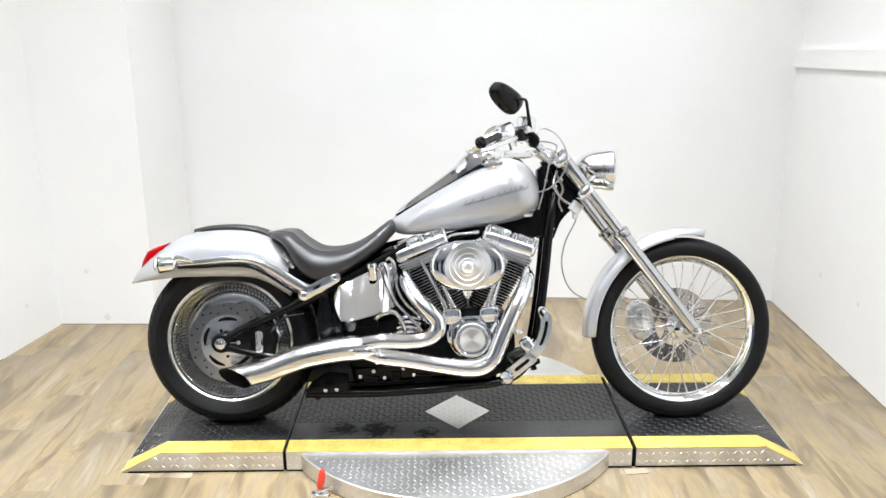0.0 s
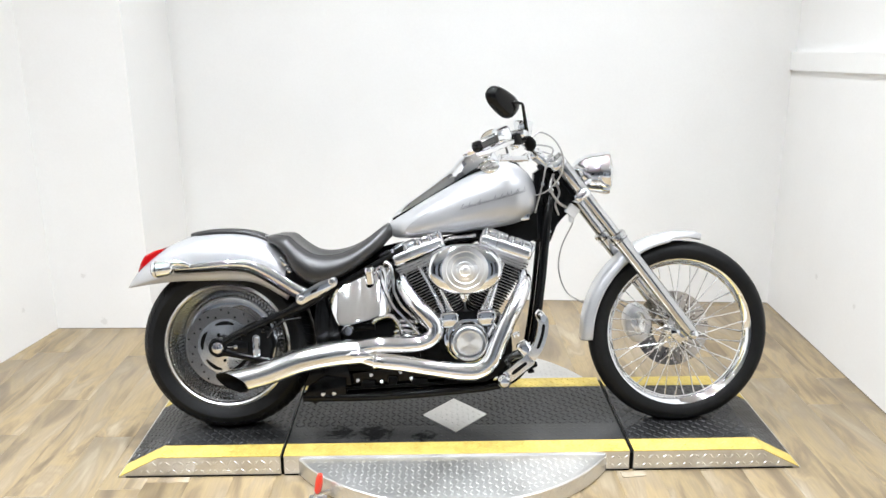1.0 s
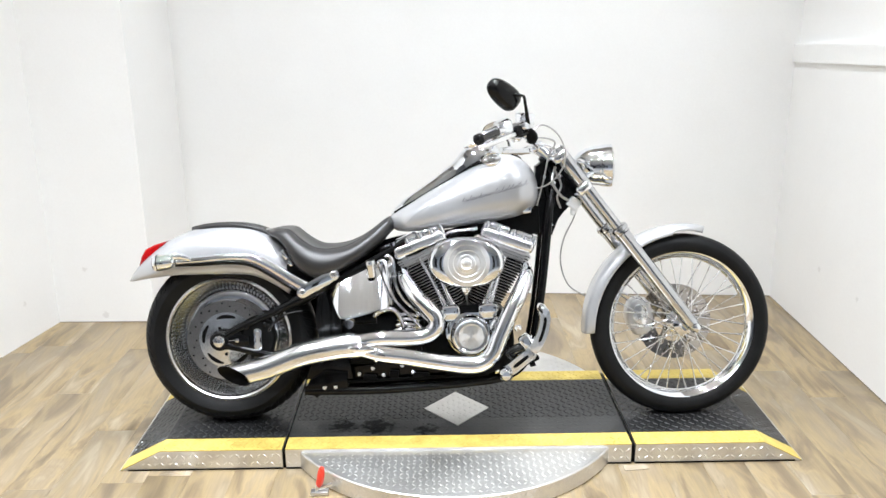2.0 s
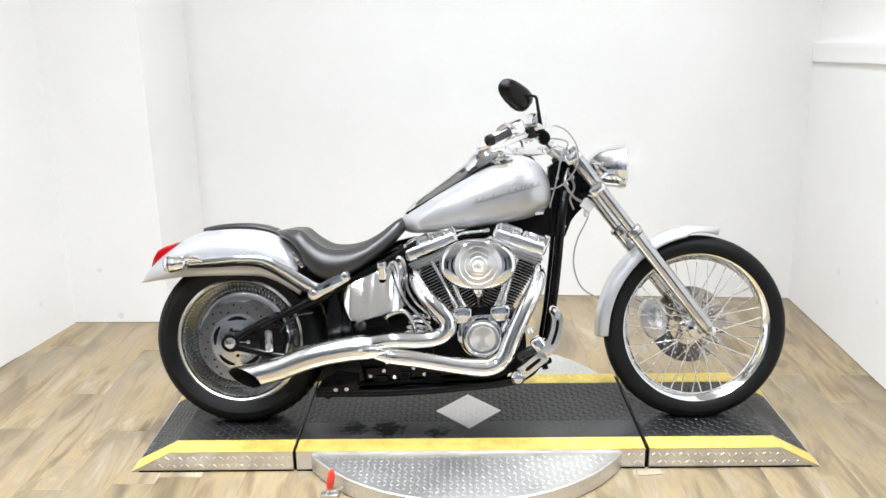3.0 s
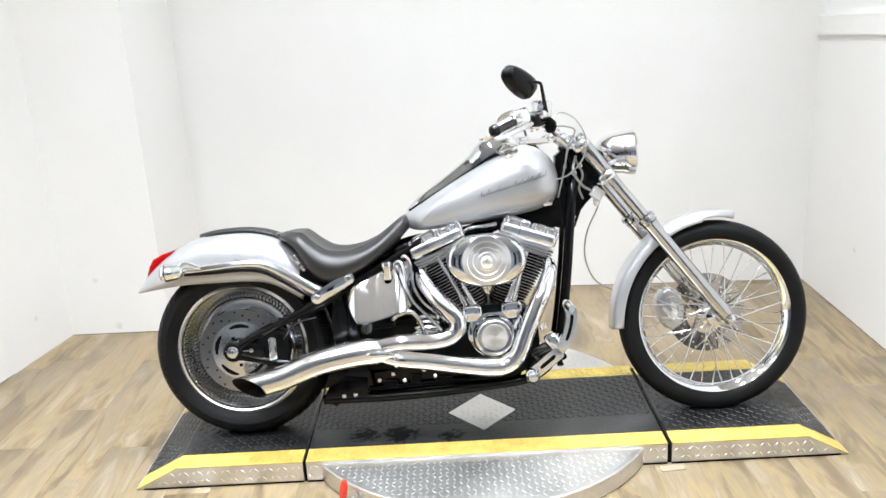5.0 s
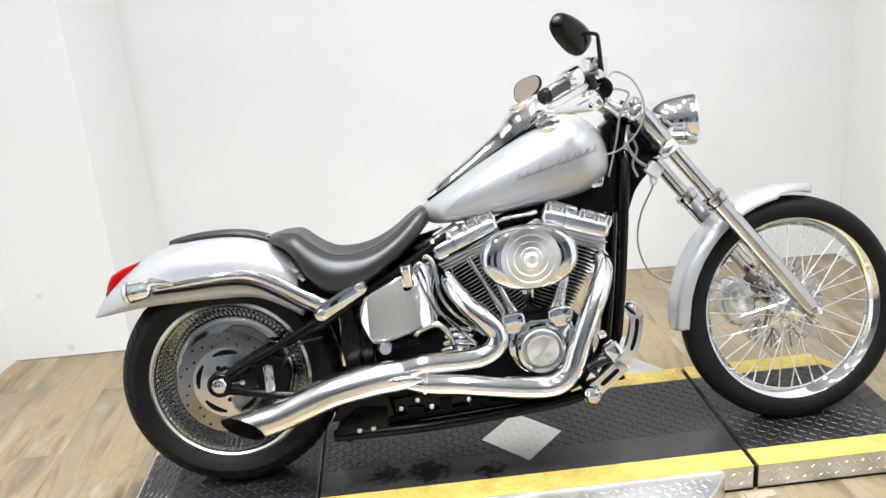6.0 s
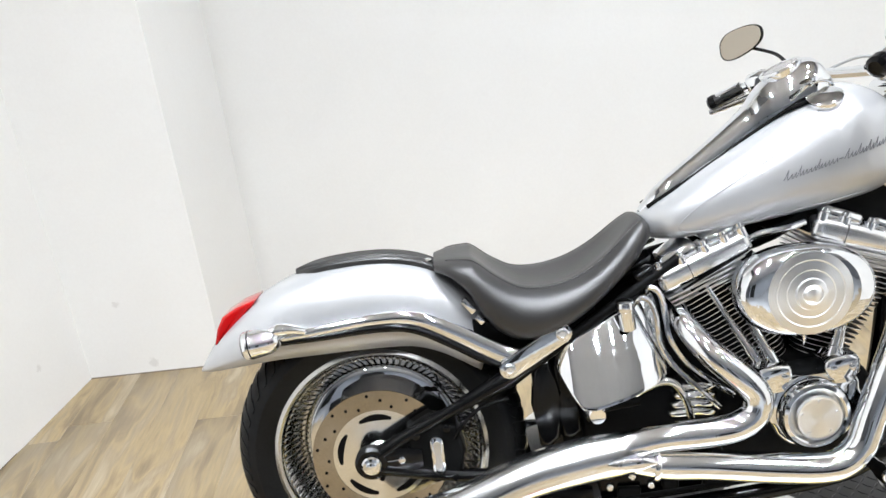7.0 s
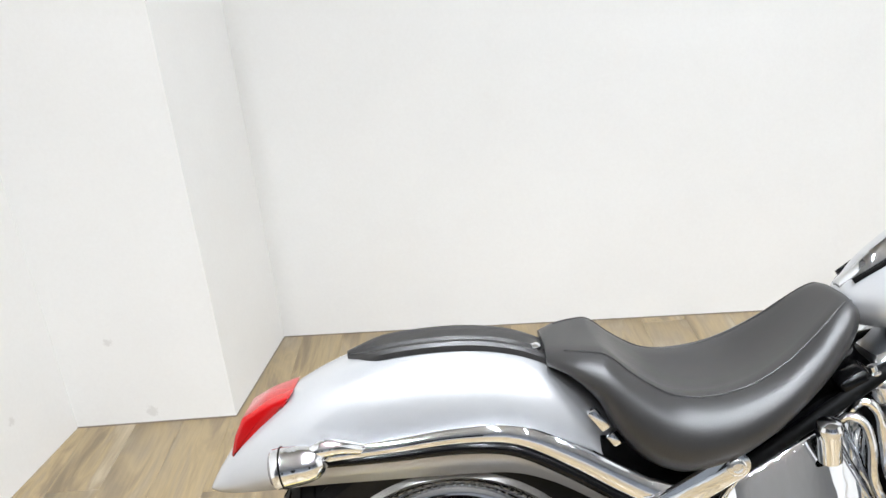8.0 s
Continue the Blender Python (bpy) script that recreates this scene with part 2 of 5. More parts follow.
def deck_material(name, low, high, gloss):
    m, n, l, p = nodes_of(name)
    big, small = noise_node(n, l, 5), noise_node(n, l, 120, 3)
    wear = ramp(n, l, big, [(0.3, (low, low, low * 1.03)), (0.7, (high, high, high * 1.02))])
    tc = n.new("ShaderNodeTexCoord")
    rag = noise_node(n, l, 38, 3)
    last, worst = wear, None

    def join(a, b):
        k = n.new("ShaderNodeMath")
        k.operation = "MAXIMUM"
        l.new(a, k.inputs[0])
        l.new(b, k.inputs[1])
        return k.outputs[0]

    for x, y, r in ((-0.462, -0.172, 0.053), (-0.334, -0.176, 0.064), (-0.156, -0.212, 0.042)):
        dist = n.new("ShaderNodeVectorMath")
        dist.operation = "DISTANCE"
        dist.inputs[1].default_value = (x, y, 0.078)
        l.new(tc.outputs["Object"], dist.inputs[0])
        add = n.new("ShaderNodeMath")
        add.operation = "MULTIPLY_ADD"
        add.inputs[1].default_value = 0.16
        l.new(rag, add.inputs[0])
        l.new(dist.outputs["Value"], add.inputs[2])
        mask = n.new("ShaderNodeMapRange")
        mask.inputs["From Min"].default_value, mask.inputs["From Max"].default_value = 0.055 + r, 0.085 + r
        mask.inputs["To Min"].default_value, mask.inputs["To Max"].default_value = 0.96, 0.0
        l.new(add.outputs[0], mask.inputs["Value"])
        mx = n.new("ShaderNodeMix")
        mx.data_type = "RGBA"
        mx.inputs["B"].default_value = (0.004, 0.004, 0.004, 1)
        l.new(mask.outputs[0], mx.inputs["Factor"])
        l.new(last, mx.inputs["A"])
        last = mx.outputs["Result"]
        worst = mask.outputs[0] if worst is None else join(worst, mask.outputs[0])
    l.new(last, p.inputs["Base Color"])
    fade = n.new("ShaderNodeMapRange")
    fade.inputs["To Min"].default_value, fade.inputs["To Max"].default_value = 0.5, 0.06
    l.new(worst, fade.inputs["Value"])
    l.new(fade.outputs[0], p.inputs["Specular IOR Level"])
    p.inputs["Roughness"].default_value = gloss
    bump(n, l, p, small, 0.4, 0.0005)
    return m


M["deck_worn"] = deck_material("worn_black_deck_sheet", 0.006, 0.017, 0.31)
M["deck_smooth"] = deck_material("worn_smooth_deck", 0.010, 0.024, 0.30)
M["lug"] = deck_material("worn_deck_lug", 0.009, 0.028, 0.30)


# ---- mesh helpers ----
def part(name, bm, material, parent=None, label="", sharp=36):
    bmesh.ops.recalc_face_normals(bm, faces=bm.faces[:])
    for f in bm.faces:
        f.smooth = True
    for e in bm.edges:
        if len(e.link_faces) == 2 and e.calc_face_angle(0) > radians(sharp):
            e.smooth = False
    me = bpy.data.meshes.new(name)
    bm.to_mesh(me)
    bm.free()
    for m in material if isinstance(material, (list, tuple)) else [material]:
        me.materials.append(M[m] if isinstance(m, str) else m)
    ob = new(name, me)
    ob.parent = parent
    if label:
        tagged(ob, label)
    return ob


def box(bm, size, m=None, bevel=0.0, seg=2):
    r = bmesh.ops.create_cube(bm, size=1.0, matrix=(m or Matrix()) @ Matrix.Diagonal((*size, 1)))
    if bevel:
        es = list({e for v in r["verts"] for e in v.link_edges})
        bmesh.ops.bevel(bm, geom=es, offset=bevel, segments=seg, affect="EDGES", profile=0.5)


def loft(bm, rings, cap=True, closed=True):
    rows = [[bm.verts.new(p) for p in ring] for ring in rings]
    k = len(rows[0])
    for a, b in zip(rows, rows[1:]):
        for i in range(k if closed else k - 1):
            j = (i + 1) % k
            bm.faces.new((a[i], a[j], b[j], b[i]))
    if cap and closed:
        bm.faces.new(rows[0][::-1])
        bm.faces.new(rows[-1])
    return rows


def glide(points, steps):
    """Catmull-Rom through rows of numbers."""
    p = [np.array(q, float) for q in points]
    p = [2 * p[0] - p[1], *p, 2 * p[-1] - p[-2]]
    out = []
    for a, b, c, d in zip(p, p[1:], p[2:], p[3:]):
        for i in range(steps):
            t = i / steps
            out.append(0.5 * (2 * b + (c - a) * t + (2 * a - 5 * b + 4 * c - d) * t * t + (3 * b - a - 3 * c + d) * t ** 3))
    out.append(p[-2])
    return out


def tube(bm, points, r, n=14, steps=5, cap=True):
    """Swept tube; r is a radius, or a list of radii or (across y, in plane) pairs, one a point."""
    rs = r if isinstance(r, list) else [r] * len(points)
    rs = [q if isinstance(q, tuple) else (q, q) for q in rs]
    path = glide([(*p, *q) for p, q in zip(points, rs)], steps)
    pts = [Vector(q[:3]) for q in path]
    rings, u = [], None
    for i, p in enumerate(pts):
        t = (pts[min(i + 1, len(pts) - 1)] - pts[max(i - 1, 0)]).normalized()
        u = Vector((0, 1, 0)) if u is None else u
        if abs(t.y) > 0.9 and i == 0:
            u = Vector((0, 0, 1))
        u = (u - t * t.dot(u)).normalized()
        v = t.cross(u)
        ra, rb = path[i][3:5]
        rings.append([p + u * ra * math.cos(a) + v * rb * math.sin(a) for a in (2 * math.pi * k / n for k in range(n))])
    loft(bm, rings, cap)


def rod(bm, a, b, r, r2=None, n=16):
    tube(bm, [a, b], [r, r if r2 is None else r2], n, 1)


def lathe(bm, profile, origin=(0, 0, 0), axis=(0, 1, 0), n=48, start=0.0, sweep=360.0):
    """Turns a profile of (radius, height along axis) round the axis."""
    q = Vector((0, 0, 1)).rotation_difference(Vector(axis)).to_matrix()
    o, full = Vector(origin), sweep >= 359.9
    k = n if full else n + 1
    rows = []
    for r, h in profile:
        if r <= 1e-6:
            rows.append([bm.verts.new(o + q @ Vector((0, 0, h)))])
        else:
            rows.append([bm.verts.new(o + q @ Vector((r * math.cos(a), r * math.sin(a), h))) for a in (radians(start + sweep * i / n) for i in range(k))])
    for a, b in zip(rows, rows[1:]):
        for i in range(k if full else k - 1):
            j = (i + 1) % k
            ring = [a[i % len(a)], a[j % len(a)], b[j % len(b)], b[i % len(b)]]
            ring = [v for x, v in enumerate(ring) if v not in ring[:x]]
            if len(ring) > 2:
                bm.faces.new(ring)


def plate(bm, outline, y0, y1, bevel=0.003, seg=2, round_steps=0):
    """A prism of an (x, z) outline between two depths, with rounded edges."""
    if round_steps:
        pts = glide([*outline[-1:], *outline, *outline[:2]], round_steps)
        outline = pts[round_steps:-round_steps - 1]
    front = [bm.verts.new((p[0], y0, p[1])) for p in outline]
    back = [bm.verts.new((p[0], y1, p[1])) for p in outline]
    k = len(front)
    fs = [bm.faces.new(front), bm.faces.new(back[::-1])]
    fs += [bm.faces.new((front[i], back[i], back[(i + 1) % k], front[(i + 1) % k])) for i in range(k)]
    if bevel:
        es = list(fs[0].edges) + list(fs[1].edges)
        bmesh.ops.bevel(bm, geom=es, offset=bevel, segments=seg, affect="EDGES", profile=0.5)


def lerp(x, rows):
    """Smooth table: first column in rising order."""
    xs = [r[0] for r in rows]
    return [float(np.interp(x, xs, [r[i] for r in rows])) for i in range(1, len(rows[0]))]


def thing(name, label, category, m=None, kind="", group=""):
    ob = new(name)
    ob.empty_display_size = 0.2
    if m is not None:
        ob.matrix_basis = m
    return tagged(ob, label, category, group, kind)


B = bmesh.new


# ---- the booth and the showroom round it ----
def wall_run(name, a, b, z0, z1, thick, material, label):
    """A wall whose visible face runs from a to b in plan; its thickness lies to the left of that way."""
    a, b = Vector((*a, 0)), Vector((*b, 0))
    n = Vector((-(b - a).y, (b - a).x, 0)).normalized() * thick
    bm = B()
    loft(bm, [[p + Vector((0, 0, z)) for p in (a, b, b + n, a + n)] for z in (z0, z1)])
    return tagged(part(name, bm, material, None, "", 20), label, "wall", kind="structure")


wall_run("wall_west", (-2.66, -2.0), (-1.97, 1.795), -0.02, BOOTH, 0.12, "wall", "plain white painted side wall of the booth")
bm = B()
loft(bm, [[(-2.16, 1.151, z), (-1.581, 1.139, z), (-1.512, 1.642, z), (-1.50, 1.735, z), (-2.10, 1.75, z)] for z in (-0.02, BOOTH)])
tagged(part("wall_corner_column", bm, "wall", None, "", 20), "white boxed-in column in the corner of the booth", "column", kind="structure")
wall_run("wall_north", (-1.70, 1.655), (1.90, 1.4025), -0.02, BOOTH, 0.12, "wall", "plain white painted back wall of the booth")
bm = B()
loft(bm, [[(1.769, 1.53, a), (1.665, -2.0, b), (1.79, -2.0, b), (1.89, 1.53, a)] for a, b in ((-0.02, -0.02), (1.283, 1.456))])
tagged(part("wall_east", bm, "wall", None, "", 20), "low white painted side wall of the booth", "wall", kind="structure")
bm = B()
loft(bm, [[(x, y, z) for x, y, z in ((1.756, 1.43, zz), (1.655, -1.99, zz + 0.17), (1.81, -1.99, zz + 0.17), (1.90, 1.43, zz))] for zz in (1.284, 1.374)])
tagged(part("trim_ledge", bm, "wall", None, "", 20), "white capping ledge along the low wall", "ledge", kind="structure")
wall_run("wall_east_upper", (1.785, 1.53), (1.69, -2.0), 1.20, BOOTH, 0.06, "wall", "white wall above the ledge of the booth")
# Unseen walls that close the room; their tones shape the reflections in the chrome.
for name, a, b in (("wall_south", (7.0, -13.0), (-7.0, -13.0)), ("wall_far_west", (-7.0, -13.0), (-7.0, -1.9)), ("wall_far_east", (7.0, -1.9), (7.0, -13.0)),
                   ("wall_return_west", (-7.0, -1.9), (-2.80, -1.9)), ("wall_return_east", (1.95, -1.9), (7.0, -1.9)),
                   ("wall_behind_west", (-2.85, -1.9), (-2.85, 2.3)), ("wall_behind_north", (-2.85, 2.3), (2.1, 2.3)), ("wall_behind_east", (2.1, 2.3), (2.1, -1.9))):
    wall_run(name, a, b, -0.02, CEIL, 0.1, "bright_wall" if name == "wall_south" else "dim_wall", "unseen plain wall closing the room, toned for the chrome reflections")
# Dark panels added out of view, so the chrome picks up dark streaks.
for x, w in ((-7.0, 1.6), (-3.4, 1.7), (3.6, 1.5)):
    wall_run("wall_south_dark_panel", (x + w, -12.9), (x, -12.9), -0.02, 3.2, 0.06, "dark_bay", "unseen dark panel added for dark streaks in the chrome")
bm = B()
box(bm, (14.4, 15.8, 0.1), pose(0, -5.3, CEIL + 0.05))
tagged(part("ceiling", bm, "ceiling"), "plain pale tan ceiling", "ceiling", kind="structure")

# Dark strip drawn for the thin shadow line where wall meets floor.
def foot_line(a, b):
    a, b = Vector((*a, 0)), Vector((*b, 0))
    n = Vector((-(b - a).y, (b - a).x, 0)).normalized()
    bm = B()
    loft(bm, [[p - n * 0.003, p + n * 0.004, p + n * 0.004 + Vector((0, 0, 0.003)), p - n * 0.003 + Vector((0, 0, 0.003))] for p in (a, b)])
    tagged(part("trim_shadow_gap", bm, "seal", None, "", 20), "thin dark strip for the shadow gap at the wall foot", "trim", kind="structure")


foot_line((-2.36, -0.35), (-2.092, 1.148))
foot_line((-2.088, 1.149), (-1.581, 1.139))
foot_line((-1.581, 1.139), (-1.512, 1.640))
foot_line((-1.508, 1.6415), (1.763, 1.412))
foot_line((1.765, 1.40), (1.70, -0.80))

# lamps in the ceiling
lamp_data = bpy.data.lights.new("ceiling_lamp", "AREA")
lamp_data.shape, lamp_data.size, lamp_data.energy, lamp_data.color = "DISK", 0.13, LAMP_POWER, (0.875, 0.93, 1.0)
lamp_data.spread = radians(104)
far_data = lamp_data.copy()
far_data.name, far_data.energy = "showroom_lamp", LAMP_POWER * 0.5
for x, y in LAMPS:
    fix = thing("ceiling_light", "round white recessed ceiling light, switched on", "light", pose(x, y, CEIL), group="ceiling lights")
    bm = B()
    lathe(bm, [(0.07, 0.0), (0.095, -0.004), (0.10, -0.018), (0.08, -0.026), (0.07, -0.018), (0.07, 0.0)], (0, 0, 0), (0, 0, 1), 32)
    part("bezel", bm, "ceiling", fix)
    lit = new("lamp", lamp_data if y > -4.5 else far_data)
    lit.parent = fix
    lit.matrix_basis = pose(0, 0, -0.03)

# ---- floor ----
bm = B()
box(bm, (14.4, 15.8, 0.08), pose(0, -5.3, -0.053))
floor = tagged(part("floor", bm, "slab"), "light brown wood-look plank floor", "floor", kind="structure")

# Unseen grey floor added beyond the planks to keep chrome reflections neutral.
bm = B()
box(bm, (14.2, 10.0, 0.012), pose(0, -8.2, -0.010))
tagged(part("floor_unseen_grey", bm, "concrete"), "unseen plain grey floor added for neutral chrome reflections", "floor", kind="structure")


# ---- the display platform ----
DECK = 0.075
X0, X1, X2, X3 = -0.667, -0.655, 0.580, 0.595
YF, YB = -0.335, 0.285


def treads(bm, x0, x1, y0, y1, z, pitch=0.03, size=0.011, tall=0.0016, at=None, keep=None):
    """Raised lozenges in two turns, as on tread plate."""
    at = at or (lambda u, v, h: (u, v, z + h))
    nx, ny = int((x1 - x0) / pitch), int((y1 - y0) / pitch)
    for i in range(nx):
        for j in range(ny):
            cx, cy = x0 + (i + 0.5) * (x1 - x0) / nx, y0 + (j + 0.5) * (y1 - y0) / ny
            if keep and not keep(cx, cy):
                continue
            s = 1 if (i + j) % 2 else -1
            d, w = Vector((0.7071, 0.7071 * s)) * size * 1.25, Vector((-0.7071 * s, 0.7071)) * size * 0.32
            c = Vector((cx, cy))
            ring = [bm.verts.new(at(*q, 0.0)) for q in (c + d, c + w, c - d, c - w)]
            top = [bm.verts.new(at(*q, tall)) for q in (c + d * 0.5, c + w * 0.4, c - d * 0.5, c - w * 0.4)]
            bm.faces.new(top)
            for k in range(4):
                bm.faces.new((ring[k], ring[(k + 1) % 4], top[(k + 1) % 4], top[k]))


def platform_section(label, xa, xb, slope=0):
    """A deck section on its plate skirts; slope -1 or 1 runs that end down to the floor."""
    base = thing("platform_section", label, "platform", group="display platform")
    la, lb = (0.15 if slope < 0 else 0), (0.145 if slope > 0 else 0)
    top = [(xa + la, DECK), (xb - lb, DECK)]
    out = [(xa, 0.002), *([(xa + la, DECK)] if la else [(xa, DECK)]), *([(xb - lb, DECK)] if lb else [(xb, DECK)]), (xb, 0.002)]
    bm = B()
    plate(bm, out, YF, YB, 0.0)
    part("skirt", bm, "plate", base, "aluminium diamond-plate skirt")
    # Thin black strip drawn as the shadow line under the skirt.
    bm = B()
    box(bm, (xb - xa - 0.030 * abs(slope), 0.003, 0.005), pose((xa + xb) / 2 - 0.015 * slope, YF - 0.0012, 0.0031), 0.0006, 1)
    part("foot_shadow", bm, "satin", base, "black strip standing for the contact shadow at the skirt foot")

    def strip(ya, yb, name, mat, text, lift):
        b = B()
        pts = ([(xa + 0.006, 0.002)] if slope < 0 else []) + top + ([(xb - 0.006, 0.002)] if slope > 0 else [])
        rows = [[(x, ya, z + 0.0005), (x, yb, z + 0.0005), (x, yb, z + lift), (x, ya, z + lift)] for x, z in pts]
        loft(b, rows)
        return part(name, b, mat, base, text, 20)

    if slope:
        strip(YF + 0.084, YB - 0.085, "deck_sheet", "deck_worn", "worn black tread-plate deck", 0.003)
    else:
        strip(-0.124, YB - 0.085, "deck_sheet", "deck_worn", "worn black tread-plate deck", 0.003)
        strip(YF + 0.084, -0.1245, "worn_strip", "deck_smooth", "smooth grey strip worn along the deck edge", 0.003)
    strip(YF - 0.001, YF + 0.083, "edge_stripe", "yellow", "yellow painted edge stripe", 0.0035)
    strip(YB - 0.084, YB + 0.001, "edge_stripe", "yellow", "yellow painted edge stripe", 0.0035)
    bm = B()
    worn = -0.125 if not slope else YF + 0.088
    treads(bm, xa + la + 0.004, xb - lb - 0.004, worn, YB - 0.09, DECK + 0.003, 0.0225, 0.0108, 0.002)
    if not slope:
        treads(bm, xa + 0.004, xb - 0.004, YF + 0.088, worn, DECK + 0.003, 0.0225, 0.0100, 0.0006)
    if slope:
        x_low, x_high = (xa, xa + la) if slope < 0 else (xb, xb - lb)
        length = math.hypot(x_high - x_low, DECK)
        sx, sz = (x_high - x_low) / length, DECK / length
        nz, nx = abs(sx), -sz * (1 if sx > 0 else -1)
        treads(bm, 0.012, length - 0.004, YF + 0.088, YB - 0.09, 0, 0.0225, 0.0108, 0.002,
               at=lambda u, v, h: (x_low + sx * u + nx * (h + 0.003), v, 0.002 + sz * u * 0.97 + nz * (h + 0.003)))
    tagged(part("deck_tread", bm, "lug", base, "raised tread lugs", 20), kind="stuff")
    bm = B()
    for ya, yb in ((YF + 0.002, YF + 0.082), (YB - 0.082, YB - 0.002)):
        treads(bm, xa + la + 0.004, xb - lb - 0.004, ya, yb, DECK + 0.0035, 0.0225, 0.0098, 0.0017)
    tagged(part("stripe_tread", bm, "yellow", base, "raised yellow tread lugs", 20), kind="stuff")
    bm = B()
    def on_front(u, v, h):
        return (u, YF - h, v)
    def inside(u, v):
        return (u - xa) * DECK / max(la, 1e-6) > v + 0.012 if la and u < xa + la else ((xb - u) * DECK / max(lb, 1e-6) > v + 0.012 if lb and u > xb - lb else True)
    treads(bm, xa, xb, 0.006, DECK - 0.006, 0, 0.0240, 0.0085, 0.0016, on_front, inside)
    tagged(part("skirt_tread", bm, "plate", base, "raised tread lugs", 20), kind="stuff")
    return base


platform_section("black tread-plate ramp section under the rear wheel", -1.25, X0, -1)
middle = platform_section("black tread-plate middle section of the display platform", X1, X2, 0)
platform_section("black tread-plate ramp section under the front wheel", X3, 1.203, 1)

# Black filler added so the open gaps between sections read as shaded.
for xa, xb in ((X0, X1), (X2, X3)):
    bm = B()
    box(bm, (xb - xa - 0.002, YB - YF - 0.008, DECK - 0.010), pose((xa + xb) / 2, (YF + YB) / 2 + 0.001, DECK / 2 - 0.003))
    part("joint_dark_fill", bm, "satin", middle, "black filler that keeps the open joint dark")

# diamond-shaped bare plate in the middle section
cx, cy, hx, hy = -0.037, -0.043, 0.126, 0.141
bm = B()
loft(bm, [[(cx - hx, cy, z), (cx, cy - hy, z), (cx + hx, cy, z), (cx, cy + hy, z)] for z in (DECK + 0.003, DECK + 0.0056)])
treads(bm, cx - hx, cx + hx, cy - hy, cy + hy, DECK + 0.0056, 0.0205, 0.0070, 0.0010, None, lambda u, v: abs(u - cx) / hx + abs(v - cy) / hy < 0.86)
part("diamond_inlay", bm, "plate", middle, "bare aluminium diamond-shaped inlay", 20)

# the round plate of the turntable under the middle section
TX, TY, TR, TZ = -0.052, 0.02, 0.655, 0.066
table = thing("turntable_plate", "round bare aluminium diamond-plate turntable under the platform", "turntable")
bm = B()
lathe(bm, [(0, 0.001), (TR - 0.004, 0.001), (TR, 0.004), (TR, TZ - 0.004), (TR - 0.004, TZ), (0, TZ)], (TX, TY, 0), (0, 0, 1), 96)
part("drum", bm, "plate", table, "", 30)
bm = B()
treads(bm, TX - TR, TX + TR, TY - TR, TY + TR, TZ, 0.0215, 0.0072, 0.0011, None, lambda u, v: math.hypot(u - TX, v - TY) < TR - 0.02 and (v < YF - 0.012 or v > YB + 0.012))
treads(bm, -2.4, -0.75, 0.004, TZ - 0.004, 0, 0.025, 0.0085, 0.0012, lambda u, v, h: (TX + (TR + h) * math.cos(u), TY + (TR + h) * math.sin(u), v))
tagged(part("plate_tread", bm, "plate", table, "raised tread lugs", 20), kind="stuff")

# toggle clamp with a red grip beside the turntable
clamp = thing("toggle_clamp", "steel toggle clamp with a red plastic grip, beside the turntable", "clamp", pose(-0.515, -0.500, 0))
bm = B()
box(bm, (0.06, 0.03, 0.012), pose(0, 0, 0.008), 0.003)
box(bm, (0.012, 0.016, 0.030), pose(-0.008, 0, 0.022, 0, 12, 0), 0.003)
box(bm, (0.05, 0.010, 0.010), pose(0.02, 0, 0.03, 0, -20, 0), 0.003)
part("bracket", bm, "cast", clamp)
bm = B()
tube(bm, [(-0.004, 0, 0.030), (0.002, 0, 0.045), (0.008, 0, 0.078), (0.012, 0, 0.100)], [0.008, 0.012, 0.0125, 0.008], 12, 3)
part("grip", bm, "red_grip", clamp, "red plastic grip")

# bits of clear tape over the joint of the skirts
for x, y, w, a in ((0.590, -0.366, 0.085, 6),):
    bm = B()
    box(bm, (w, 0.034, 0.002), pose(x, y, 0.002, 0, 0, a), 0.0006, 1)
    tagged(part("tape_strip", bm, "tape"), "small strip of clear tape stuck to the floor", "tape")

# ---- the motorcycle ----
LEANING = 10.5
bike = thing("motorcycle", "silver cruiser motorcycle with chrome trim, leaning on the platform", "motorcycle", pose(0, -0.09, DECK + 0.003, -LEANING, 0, 0))
RC, FC = Vector((-0.883, 0, 0.319)), Vector((0.820, 0, 0.3435))
# the fork is turned a little away, round the axis of the steering neck
NECK, NECK_AXIS = Vector((0.365, 0, 0.915)), Vector((-0.615, 0, 0.788))
STEER = Matrix.Translation(NECK + Vector((-0.003, 0.012, -0.004))) @ Matrix.Rotation(radians(3.4), 4, NECK_AXIS) @ Matrix.Translation(-NECK)


def tyre_profile(R, bead, half, crown):
    pts = [(bead, -half * 0.72), (bead + 0.008, -half * 0.84)]
    for i in range(15):
        a = radians(-78 + 156 * i / 14)
        pts.append((R - crown + crown * max(0, math.cos(a)) ** 0.8, half * math.sin(a) / math.sin(radians(78))))
    pts += [(bead + 0.008, half * 0.84), (bead, half * 0.72), (bead, -half * 0.72)]
    return pts


